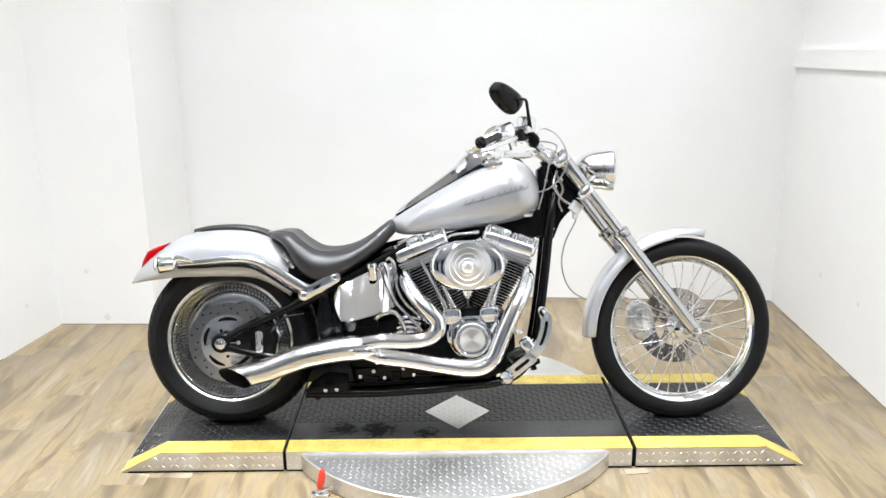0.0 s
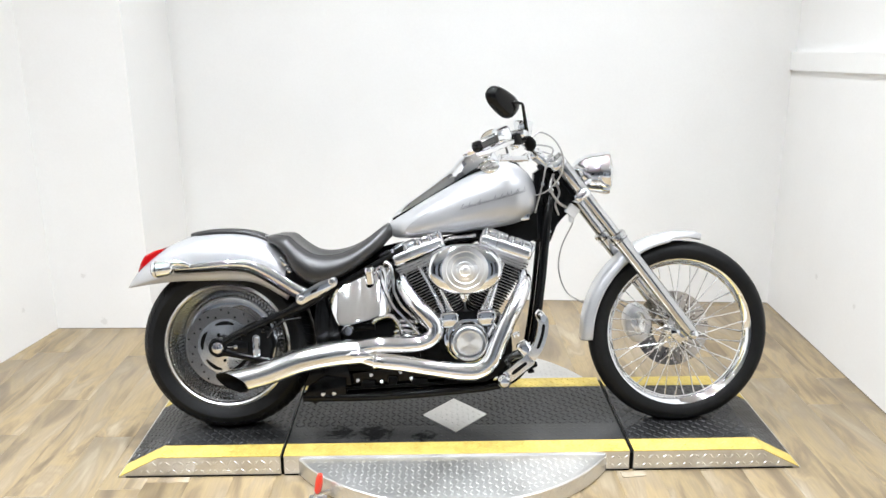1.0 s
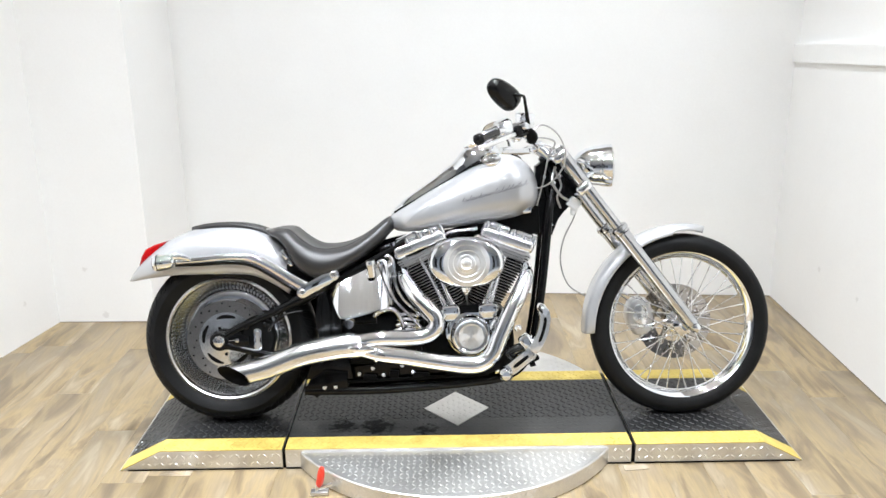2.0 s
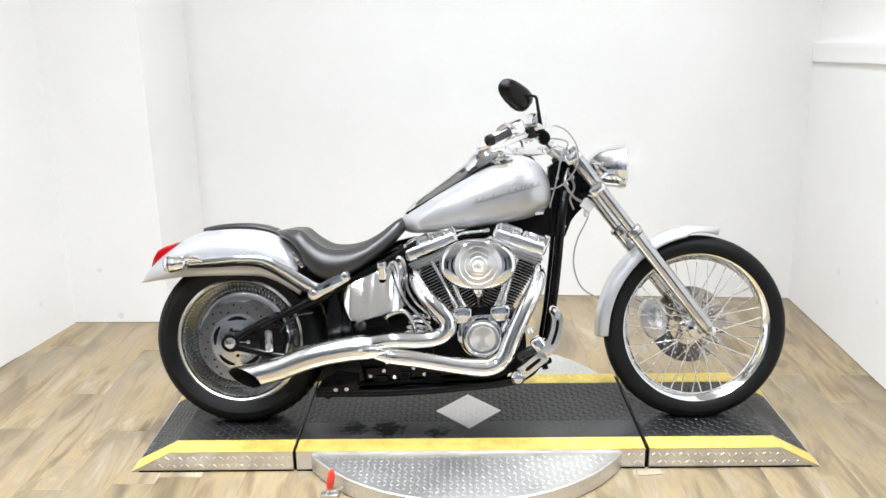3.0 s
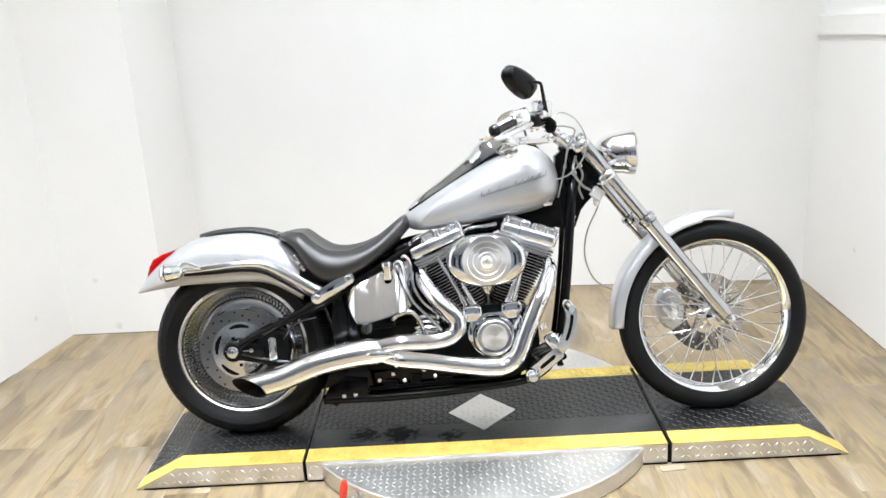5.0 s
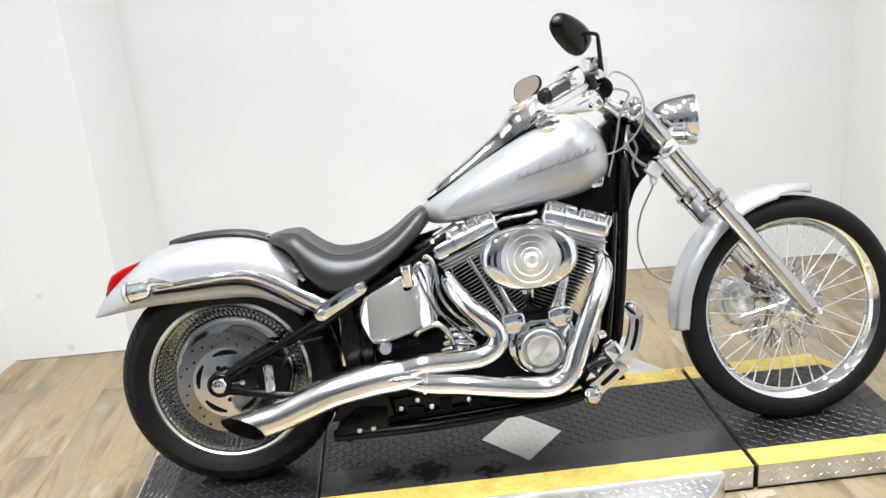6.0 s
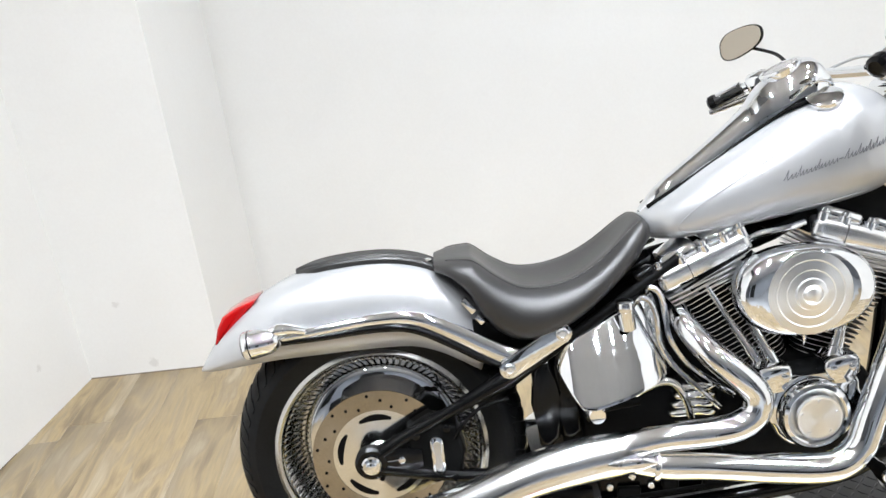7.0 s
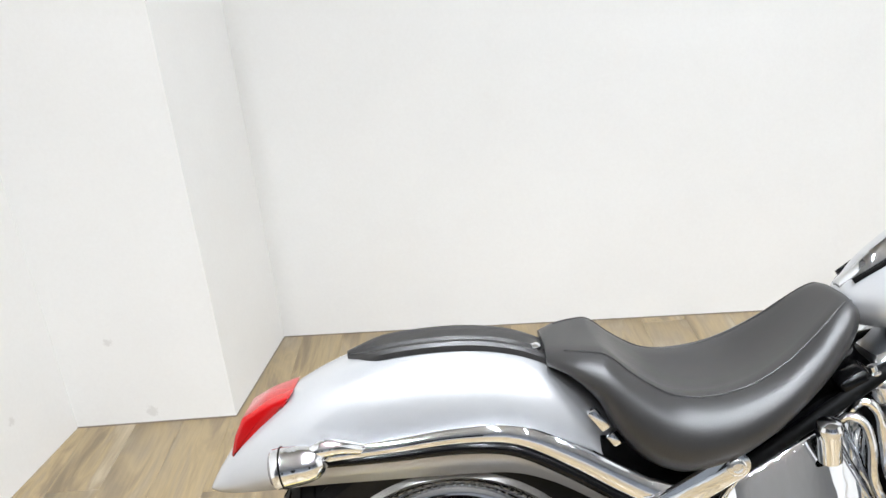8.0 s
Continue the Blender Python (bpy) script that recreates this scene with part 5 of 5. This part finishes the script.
def fork_leg(side):
    y = 0.105 * side
    top, low = Vector((0.334, y, 1.000)), Vector((0.842, y, 0.345))
    bm = B()
    rod(bm, top, top + FD * 0.42, 0.0205, n=24)
    leg = part("fork_leg", bm, "fork_steel", bike, "chrome telescopic fork leg")
    leg.matrix_basis = STEER
    bm = B()
    d = (low - top).length
    tube(bm, [top + FD * (d - 0.475), top + FD * (d - 0.47), top + FD * (d - 0.445), top + FD * (d - 0.43), top + FD * (d - 0.06), top + FD * (d - 0.02), top + FD * (d + 0.012)], [0.030, 0.034, 0.034, 0.0275, 0.0265, 0.024, 0.019], 24, 2)
    part("slider", bm, "fork_steel", leg, "polished lower fork slider")
    bm = B()
    tube(bm, [top + FD * -0.012, top + FD * 0.0, top + FD * 0.17, top + FD * 0.178], [0.020, 0.026, 0.026, 0.022], 24, 1)
    part("fork_cover", bm, "fork_steel", leg, "chrome upper fork cover")
    bm = B()
    c = top + FD * (d - 0.45) - FN * 0.030
    box(bm, (0.024, 0.026, 0.052), Matrix.Translation(c + FN * 0.012) @ Matrix.Rotation(radians(-38), 4, "Y"), 0.010, 3)
    part("guard_mount", bm, "chrome", leg, "chrome mudguard mount")
    bm = B()
    lathe(bm, [(0.016, -0.03), (0.018, 0.0), (0.014, 0.012), (0.008, 0.016), (0, 0.016)], low + FD * -0.002 + Vector((0, side * 0.016, 0)), (0, side, 0), 20)
    part("axle_cap", bm, "chrome", leg)


for side in (-1, 1):
    fork_leg(side)
for c, ly, name, label in ((Vector((0.345, 0, 0.985)), 0.30, "upper_yoke", "chrome upper fork yoke"), (Vector((0.432, 0, 0.872)), 0.29, "lower_yoke", "chrome lower fork yoke")):
    bm = B()
    box(bm, (0.062, ly, 0.036), Matrix.Translation(c) @ Matrix.Rotation(radians(-37.8), 4, "Y") @ pose(-0.012, 0, 0), 0.014, 3)
    part(name, bm, "chrome", bike, label).matrix_basis = STEER

bm = B()
rings = []
for a, lift, hw in glide([(184, 0.008, 0.046), (178, 0.007, 0.056), (160, 0.005, 0.060), (140, 0.006, 0.062), (120, 0.010, 0.062), (103, 0.013, 0.060), (92, 0.015, 0.056), (86, 0.016, 0.046), (80, 0.016, 0.030), (76, 0.014, 0.010)], 5):
    ring = []
    for k in range(17):
        b = math.pi * k / 16
        r = 0.352 + lift + 0.016 * math.sin(b) ** 0.7 - 0.022 * abs(math.cos(b)) ** 6 * (1 if a > 96 else 0.5)
        ring.append((FC.x + r * math.cos(radians(a)), -hw * math.copysign(abs(math.cos(b)) ** 0.8, math.cos(b)), FC.z + r * math.sin(radians(a))))
    rings.append(ring)
loft(bm, rings, cap=False, closed=False)
front_fender = thicken(part("front_fender", bm, "silver", bike, "silver painted front mudguard"), 0.004)
front_fender.matrix_basis = STEER

# front caliper on the far side
bm = B()
plate(bm, [(0.628, 0.360), (0.640, 0.425), (0.685, 0.445), (0.72, 0.42), (0.735, 0.36), (0.715, 0.30), (0.665, 0.295)], 0.040, 0.098, 0.012, 3, 2)
fcal = part("front_caliper", bm, "cast", bike, "polished front brake caliper")
fcal.matrix_basis = STEER
bm = B()
plate(bm, [(0.65, 0.365), (0.66, 0.41), (0.70, 0.41), (0.71, 0.36), (0.69, 0.32)], 0.034, 0.041, 0.003, 2, 2)
part("caliper_face", bm, "polished", fcal, "polished caliper face")

# headlight
HC, HA = Vector((0.547, 0.033, 0.944)), Vector((1, -0.16, 0.01)).normalized()
bm = B()
lathe(bm, [(0.0, -0.142), (0.016, -0.139), (0.036, -0.129), (0.054, -0.111), (0.067, -0.085), (0.0745, -0.056), (0.0765, -0.036), (0.0775, -0.034), (0.0770, -0.031), (0.0785, -0.029), (0.0805, -0.012), (0.0808, 0.004), (0.079, 0.010), (0.076, 0.010)], HC, HA, 56)
head = part("headlight", bm, "chrome", bike, "chrome bullet headlight", 50)
bm = B()
lathe(bm, [(0.0765, 0.008), (0.06, 0.015), (0.03, 0.020), (0, 0.0215)], HC, HA, 48)
part("lens", bm, "lens", head, "clear headlight glass")
bm = B()
lathe(bm, [(0.074, 0.004), (0.055, -0.03), (0.02, -0.05), (0, -0.05)], HC, HA, 40)
part("reflector", bm, "chrome", head)
bm = B()
tube(bm, [HC + Vector((-0.066, 0, -0.052)), HC + Vector((-0.082, 0, -0.066)), HC + Vector((-0.112, 0, -0.066))], [0.014, 0.013, 0.018], 16, 4)
part("mount", bm, "chrome", head, "chrome headlight mount")

# ---- handlebar and controls ----
def bar_z(y):
    return -0.11 * y


BAR = [(0.030, 0.412, 0.992), (0.090, 0.375, 1.020), (0.145, 0.310, 1.032), (0.200, 0.235, 1.026), (0.245, 0.13, 1.015), (0.268, 0.06, 1.010), (0.272, 0.0, 1.010)]
run = [Vector((x, -y, z + bar_z(-y))) for x, y, z in BAR] + [Vector((x, y, z + bar_z(y))) for x, y, z in BAR[-2::-1]]
bm = B()
tube(bm, run, 0.0125, 16, 6)
bars = part("handlebar", bm, "chrome", bike, "pulled-back chrome handlebar")
bm = B()
for y in (-0.045, 0.045):
    tube(bm, [(0.272, y, 1.010), (0.290, y, 0.998), (0.318, y, 0.975)], [0.019, 0.018, 0.022], 18, 3)
box(bm, (0.05, 0.13, 0.03), pose(0.264, 0, 1.016, 0, -35, 0), 0.010, 3)
part("riser", bm, "chrome", bars, "chrome handlebar risers")


def controls(side):
    dz = bar_z(side * 0.38)
    def at(x, y, z):
        return Vector((x, side * y, z + dz))
    end, inner = at(0.030, 0.412, 0.992), at(0.092, 0.373, 1.021)
    d = (inner - end).normalized()
    bm = B()
    tube(bm, [end - d * 0.006, end, end + d * 0.012, end + d * 0.016, inner - d * 0.01, inner], [0.012, 0.0185, 0.0185, 0.0165, 0.0165, 0.0185], 18, 1)
    part("grip", bm, "grip", bars, "black rubber grip with a chrome strip")
    bm = B()
    lift = Vector((0, 0, 0.0052))
    tube(bm, [end + d * 0.004 + lift, end + d * 0.014 + lift, inner - d * 0.012 + lift, inner + lift], [0.010, 0.0140, 0.0140, 0.012], 18, 1)
    part("grip_strip", bm, "chrome", bars, "chrome strip along the grip")
    bm = B()
    lathe(bm, [(0.0, 0.010), (0.012, 0.009), (0.019, 0.003), (0.0195, -0.012), (0.017, -0.014)], end - d * 0.004, -d, 20)
    part("grip_end", bm, "black", bars)
    bm = B()
    m = Matrix.Translation(at(0.118, 0.328, 1.034)) @ d.to_track_quat("X", "Z").to_matrix().to_4x4()
    box(bm, (0.058, 0.050, 0.054), m, 0.016, 4)
    part("switch_housing", bm, "chrome", bars, "chrome switch housing")
    bm = B()
    box(bm, (0.030, 0.046, 0.036), m @ pose(0.044, 0, -0.032), 0.008, 3)
    tube(bm, [m @ Vector((0.03, 0, -0.02)), m @ Vector((0.05, 0.0, -0.045)), m @ Vector((0.09, 0.005, -0.055))], [0.010, 0.011, 0.007], 10, 4)
    part("switch_block", bm, "black", bars, "black switch block and wiring sleeve")
    bm = B()
    for k in (-0.012, 0.012):
        box(bm, (0.014, 0.010, 0.012), m @ pose(k, -0.020 * side, -0.006), 0.003)
    part("switch", bm, "satin", bars)
    # reservoir and lever
    bm = B()
    m = Matrix.Translation(at(0.180, 0.285, 1.050)) @ pose(0, 0, 0, 0, -6, 30 * side)
    box(bm, (0.056, 0.046, 0.030), m @ pose(0, 0, -0.012), 0.010, 3)
    lathe(bm, [(0.024, -0.030), (0.031, -0.022), (0.032, 0.010), (0.0325, 0.011), (0.0325, 0.013), (0.0345, 0.0135), (0.0345, 0.022), (0.031, 0.027), (0.012, 0.029), (0, 0.029)], at(0.196, 0.258, 1.056), (0.08, 0, 1), 36)
    if side < 0:
        part("reservoir", bm, "chrome", bars, "chrome brake fluid reservoir")
    else:
        bm.free()
        bm = B()
        box(bm, (0.05, 0.03, 0.03), m, 0.008, 3)
        part("lever_clamp", bm, "chrome", bars, "chrome clutch lever clamp")
    bm = B()
    tube(bm, [at(0.176, 0.285, 1.028), at(0.150, 0.330, 1.012), at(0.112, 0.382, 0.996), at(0.062, 0.424, 0.976), at(0.030, 0.444, 0.966)], [(0.006, 0.010), (0.006, 0.011), (0.005, 0.010), (0.005, 0.009), (0.007, 0.008)], 12, 4)
    part("lever", bm, "polished", bars, "polished hand lever")
    bm = B()
    tube(bm, [at(0.205, 0.262, 1.03), at(0.222, 0.25, 1.005), at(0.222, 0.24, 0.985)], [0.012, 0.021, 0.014], 14, 4)
    part("cable_boot", bm, "satin", bars, "black rubber boot")
    # linkage and screws under the reservoir
    for dx, dy, dz2, r in ((0.150, 0.300, 1.006, 0.009), (0.172, 0.272, 1.000, 0.011), (0.196, 0.262, 1.010, 0.008), (0.160, 0.262, 0.992, 0.007)):
        bm = B()
        lathe(bm, [(r * 0.6, -0.02), (r, -0.012), (r, 0.004), (r * 0.6, 0.008), (0, 0.009)], at(dx, dy, dz2), (0.2, side * 0.9, -0.3), 12)
        part("clamp_screw", bm, "chrome", bars, "chrome clamp screw")
    # mirror
    mc = at(0.118, 0.352, 1.141) if side < 0 else at(0.144, 0.506, 1.136)
    out = Vector((-0.60, 0.80, 0.10)).normalized() if side < 0 else Vector((-0.78, -0.62, 0.06)).normalized()
    across = Vector((0, 0, 1)).cross(out).normalized()
    rise = out.cross(across)
    # a rounded paddle: long and short half axes, and the tilt of the long one
    half_l, half_s, tilt = (0.063, 0.039, 36) if side < 0 else (0.066, 0.037, 17)
    def shape(s, lift):
        ring = []
        for k in range(40):
            q = 2 * math.pi * k / 40
            u, v = math.copysign(abs(math.cos(q)) ** 0.78, math.cos(q)), math.copysign(abs(math.sin(q)) ** 0.78, math.sin(q))
            a, b = half_l * u, half_s * v * (1 + (0.14 if side < 0 else -0.16) * u)
            c, d2 = math.cos(radians(tilt)), math.sin(radians(tilt))
            if side < 0:
                w, h = -(a * c + b * d2) / 0.8, -a * d2 + b * c
            else:
                w, h = a * c - b * d2 * 0.4, a * d2 + b
            ring.append(mc + (across * w + rise * h) * s + out * lift)
        return ring
    bm = B()
    loft(bm, [shape(0.30, -0.024), shape(0.62, -0.021), shape(0.88, -0.012), shape(0.98, -0.002), shape(1.0, 0.004), shape(0.97, 0.008), shape(0.92, 0.006)])
    mir = part("mirror", bm, "black", bars, "black teardrop rear-view mirror", 60)
    bm = B()
    loft(bm, [shape(0.93, 0.0062), shape(0.93, 0.0072)])
    g = part("mirror_glass", bm, "mirror", bars, "mirror glass", 30)
    bm = B()
    if side < 0:
        tube(bm, [mc - out * 0.022 - across * 0.028, at(0.170, 0.358, 1.136), at(0.184, 0.352, 1.131), at(0.190, 0.336, 1.110), at(0.206, 0.285, 1.045)], [0.0055, 0.005, 0.005, 0.0055, 0.007], 10, 5)
    else:
        tube(bm, [mc - out * 0.020 - across * 0.02, mc - out * 0.030 - across * 0.055, at(0.192, 0.430, 1.100), at(0.200, 0.360, 1.072), at(0.198, 0.290, 1.045)], [0.005, 0.0045, 0.0045, 0.005, 0.006], 10, 5)
    part("mirror_stem", bm, "black", bars, "black mirror stem")


for side in (-1, 1):
    controls(side)

# cables and hoses
def cable(name, pts, r, material, label):
    bm = B()
    tube(bm, pts, r, 8, 7)
    return part(name, bm, material, bike, label)


cable("brake_hose", [(0.225, -0.23, 1.06), (0.262, -0.20, 1.088), (0.316, -0.18, 1.062), (0.352, -0.15, 1.0), (0.345, -0.13, 0.935), (0.300, -0.10, 0.880), (0.24, -0.07, 0.858)], 0.0028, "hose", "thin grey brake hose looping past the neck")
cable("throttle_cable", [(0.205, -0.24, 1.03), (0.262, -0.16, 1.045), (0.320, -0.12, 1.030), (0.300, -0.10, 0.98), (0.285, -0.09, 0.90), (0.262, -0.07, 0.80)], 0.0032, "hose", "thin grey throttle cable")
cable("clutch_cable", [(0.205, 0.24, 0.99), (0.29, 0.16, 1.03), (0.37, 0.10, 0.99), (0.345, 0.06, 0.86), (0.31, 0.05, 0.76), (0.29, 0.05, 0.60)], 0.0034, "hose", "thin grey clutch cable")
cable("front_brake_line", [(0.402, -0.03, 0.785), (0.410, 0.0, 0.752), (0.375, 0.02, 0.670), (0.364, 0.03, 0.580), (0.392, 0.03, 0.495), (0.450, 0.035, 0.453), (0.50, 0.05, 0.44), (0.60, 0.085, 0.44), (0.66, 0.08, 0.40)], 0.0027, "hose", "thin dark grey front brake line")
cable("wire_sleeve", [(0.33, -0.06, 0.94), (0.315, -0.09, 0.89), (0.345, -0.08, 0.84), (0.385, -0.05, 0.815)], 0.005, "hose", "grey wiring sleeve")
bm = B()
box(bm, (0.044, 0.04, 0.040), pose(0.402, -0.045, 0.806, 0, 38, 0), 0.006, 3)
lathe(bm, [(0.012, 0.0), (0.010, 0.020), (0.005, 0.024), (0, 0.024)], (0.400, -0.045, 0.786), (0, 0, -1), 12)
part("hose_junction", bm, "pale", bike, "pale grey brake hose junction cover")
bm = B()
plate(bm, [(0.195, 0.790), (0.212, 0.772), (0.238, 0.776), (0.246, 0.800), (0.225, 0.812)], -0.085, -0.076, 0.003, 2)
lathe(bm, [(0.008, 0), (0.008, 0.006), (0, 0.007)], (0.226, -0.085, 0.792), (0, -1, 0), 10)
part("tank_mount", bm, "chrome", bike, "chrome tank mounting tab")
bm = B()
plate(bm, [(-0.03, 0.712), (0.10, 0.755), (0.22, 0.800), (0.272, 0.82), (0.275, 0.700), (0.225, 0.690), (0.15, 0.722), (0.0, 0.695)], -0.055, 0.055, 0.006)
part("coil_bracket", bm, "satin", bike, "dark bracket under the tank")
bm = B()
box(bm, (0.046, 0.04, 0.026), pose(-0.292, -0.085, 0.652, 0, -25, 0), 0.008, 3)
part("ignition_box", bm, "black", bike, "small black box under the seat nose")

for pts, r, mat in (([(0.295, -0.045, 0.955), (0.315, -0.055, 0.91), (0.300, -0.05, 0.86), (0.318, -0.05, 0.80), (0.305, -0.05, 0.74)], 0.0055, "satin"),
                    ([(0.330, -0.05, 0.93), (0.352, -0.06, 0.875), (0.338, -0.055, 0.83), (0.352, -0.05, 0.79)], 0.004, "hose"),
                    ([(0.285, -0.05, 0.93), (0.280, -0.055, 0.88), (0.290, -0.05, 0.83)], 0.0045, "satin")):
    cable("wire_loom", pts, r, mat, "wiring loom at the steering neck")
for x, z, r in ((0.292, 0.905, 0.009), (0.345, 0.905, 0.011), (0.300, 0.775, 0.008), (0.318, 0.728, 0.009), (0.288, 0.712, 0.007)):
    bm = B()
    lathe(bm, [(r, 0), (r, 0.008), (r * 0.7, 0.012), (0, 0.012)], (x, -0.036, z), (0, -1, 0), 12)
    part("neck_bolt", bm, "chrome", bike, "chrome bolt on the steering neck")
bm = B()
plate(bm, [(0.315, 0.905), (0.335, 0.885), (0.328, 0.865), (0.312, 0.878)], -0.050, -0.036, 0.004, 2)
part("neck_tab", bm, "chrome", bike, "small chrome tab at the steering neck")

# ---- foot controls ----
bm = B()
tube(bm, [(0.262, -0.10, 0.315), (0.240, -0.15, 0.318), (0.222, -0.205, 0.312)], [0.020, 0.018, 0.022], 16, 4)
box(bm, (0.045, 0.04, 0.075), pose(0.212, -0.215, 0.318, 0, -35, 0), 0.012, 3)
lathe(bm, [(0.013, 0), (0.013, 0.01), (0.006, 0.014), (0, 0.014)], (0.178, -0.215, 0.372), (-0.3, -0.2, 0.9), 14)
foot = part("foot_control", bm, "chrome", bike, "chrome forward brake control")


def bar_link(name, pts, w, t, y, material, parent, label):
    """A flat arm with rounded ends along (x, z) points, and its dark slot."""
    run = [Vector(q[:2]) for q in glide([(*p,) for p in pts], 5)]
    def outline(half, a, b):
        side_a, side_b = [], []
        seg = run[a:b]
        for i, p in enumerate(seg):
            d = (seg[min(i + 1, len(seg) - 1)] - seg[max(i - 1, 0)]).normalized()
            n = Vector((-d.y, d.x))
            e = 0.55 if i in (0, len(seg) - 1) else 1.0
            side_a.append(p + n * half * e)
            side_b.append(p - n * half * e)
        return [(q.x, q.y) for q in side_a + side_b[::-1]]
    bm = B()
    plate(bm, outline(w / 2, 0, len(run)), y - t, y + t, 0.004, 3)
    ob = part(name, bm, material, parent, label)
    bm = B()
    k = len(run)
    plate(bm, outline(w * 0.15, k // 4, k - k // 4), y - t - 0.0012, y - t + 0.001, 0.0)
    part("arm_slot", bm, "satin", parent, "dark slot in the arm")
    return ob


bar_link("pedal_arm", [(0.222, 0.292), (0.248, 0.330), (0.265, 0.378), (0.270, 0.418), (0.263, 0.444)], 0.036, 0.009, -0.235, "polished", foot, "slotted polished pedal arm")
bm = B()
tube(bm, [(0.256, -0.21, 0.448), (0.260, -0.245, 0.448), (0.264, -0.290, 0.446)], [(0.016, 0.012), (0.018, 0.014), (0.014, 0.010)], 12, 3)
part("pedal_pad", bm, "chrome", foot, "chrome pedal pad")
bar_link("peg_arm", [(0.130, 0.219), (0.166, 0.246), (0.204, 0.276), (0.232, 0.296)], 0.042, 0.009, -0.235, "polished", foot, "slotted polished peg arm")
bm = B()
lathe(bm, [(0, 0.04), (0.015, 0.038), (0.023, 0.028), (0.025, 0.010), (0.022, -0.02), (0.015, -0.05), (0.012, -0.10)], (0.130, -0.245, 0.219), (0, -1, 0), 24)
part("peg_end", bm, "chrome", foot, "chrome peg end")
bm = B()
for k in range(6):
    lathe(bm, [(0.010, 0), (0.019, 0.003), (0.019, 0.009), (0.010, 0.012)], (0.150, -0.200 - 0.004 * k, 0.262 + 0.0 * k), (0.75, -0.1, 0.55), 16)
tube(bm, [(0.140, -0.19, 0.275), (0.172, -0.20, 0.297), (0.196, -0.20, 0.305)], 0.017, 14, 4)
tagged(part("peg_rubber", bm, "grip", foot, "black ribbed rubber"), kind="stuff")
bm = B()
tube(bm, [(0.215, -0.15, 0.27), (0.232, -0.16, 0.245), (0.235, -0.17, 0.228)], [0.010, 0.008, 0.012], 12, 3)
tube(bm, [(0.14, -0.12, 0.205), (0.20, -0.13, 0.225), (0.26, -0.09, 0.24)], 0.012, 12, 3)
part("control_mount", bm, "satin", foot, "black control mount")

# ---- floor planks ----
PW, PL = 0.152, 1.22
plank_mesh = None
rng = random.Random(4)
far_rows = []
for i in range(-46, 47):
    x = i * PW
    shift = rng.random() * PL
    y = -13.0 + PL * 0.2 - shift
    while y < 1.75:
        c = (x, y + PL / 2)
        if -2.9 < x < 1.85 and c[1] > -1.7:
            if plank_mesh is None:
                bm = B()
                w, h = PW / 2 - 0.0002, PL / 2 - 0.0002
                loft(bm, [[(-w + e, -h + e, z), (w - e, -h + e, z), (w - e, h - e, z), (-w + e, h - e, z)] for e, z in ((0, -0.008), (0, -0.0006), (0.0007, 0))])
                first = part("plank", bm, "plank", floor, "", 60)
                plank_mesh = first.data
                ob = first
            else:
                ob = new("plank", plank_mesh)
                ob.parent = floor
            ob.matrix_basis = pose(c[0], c[1], 0)
        elif c[1] > -3.9 and -6.9 < x < 6.9 and (c[1] < -1.25 or -2.9 < x < 1.9):
            far_rows.append(c)
        y += PL
bm = B()
for x, y in far_rows:
    w, h = PW / 2 - 0.0006, PL / 2 - 0.0006
    loft(bm, [[(x - w, y - h, z), (x + w, y - h, z), (x + w, y + h, z), (x - w, y + h, z)] for z in (-0.008, 0)])
tagged(part("plank_rest", bm, "plank", floor, "wood-look planks farther off"), kind="stuff")
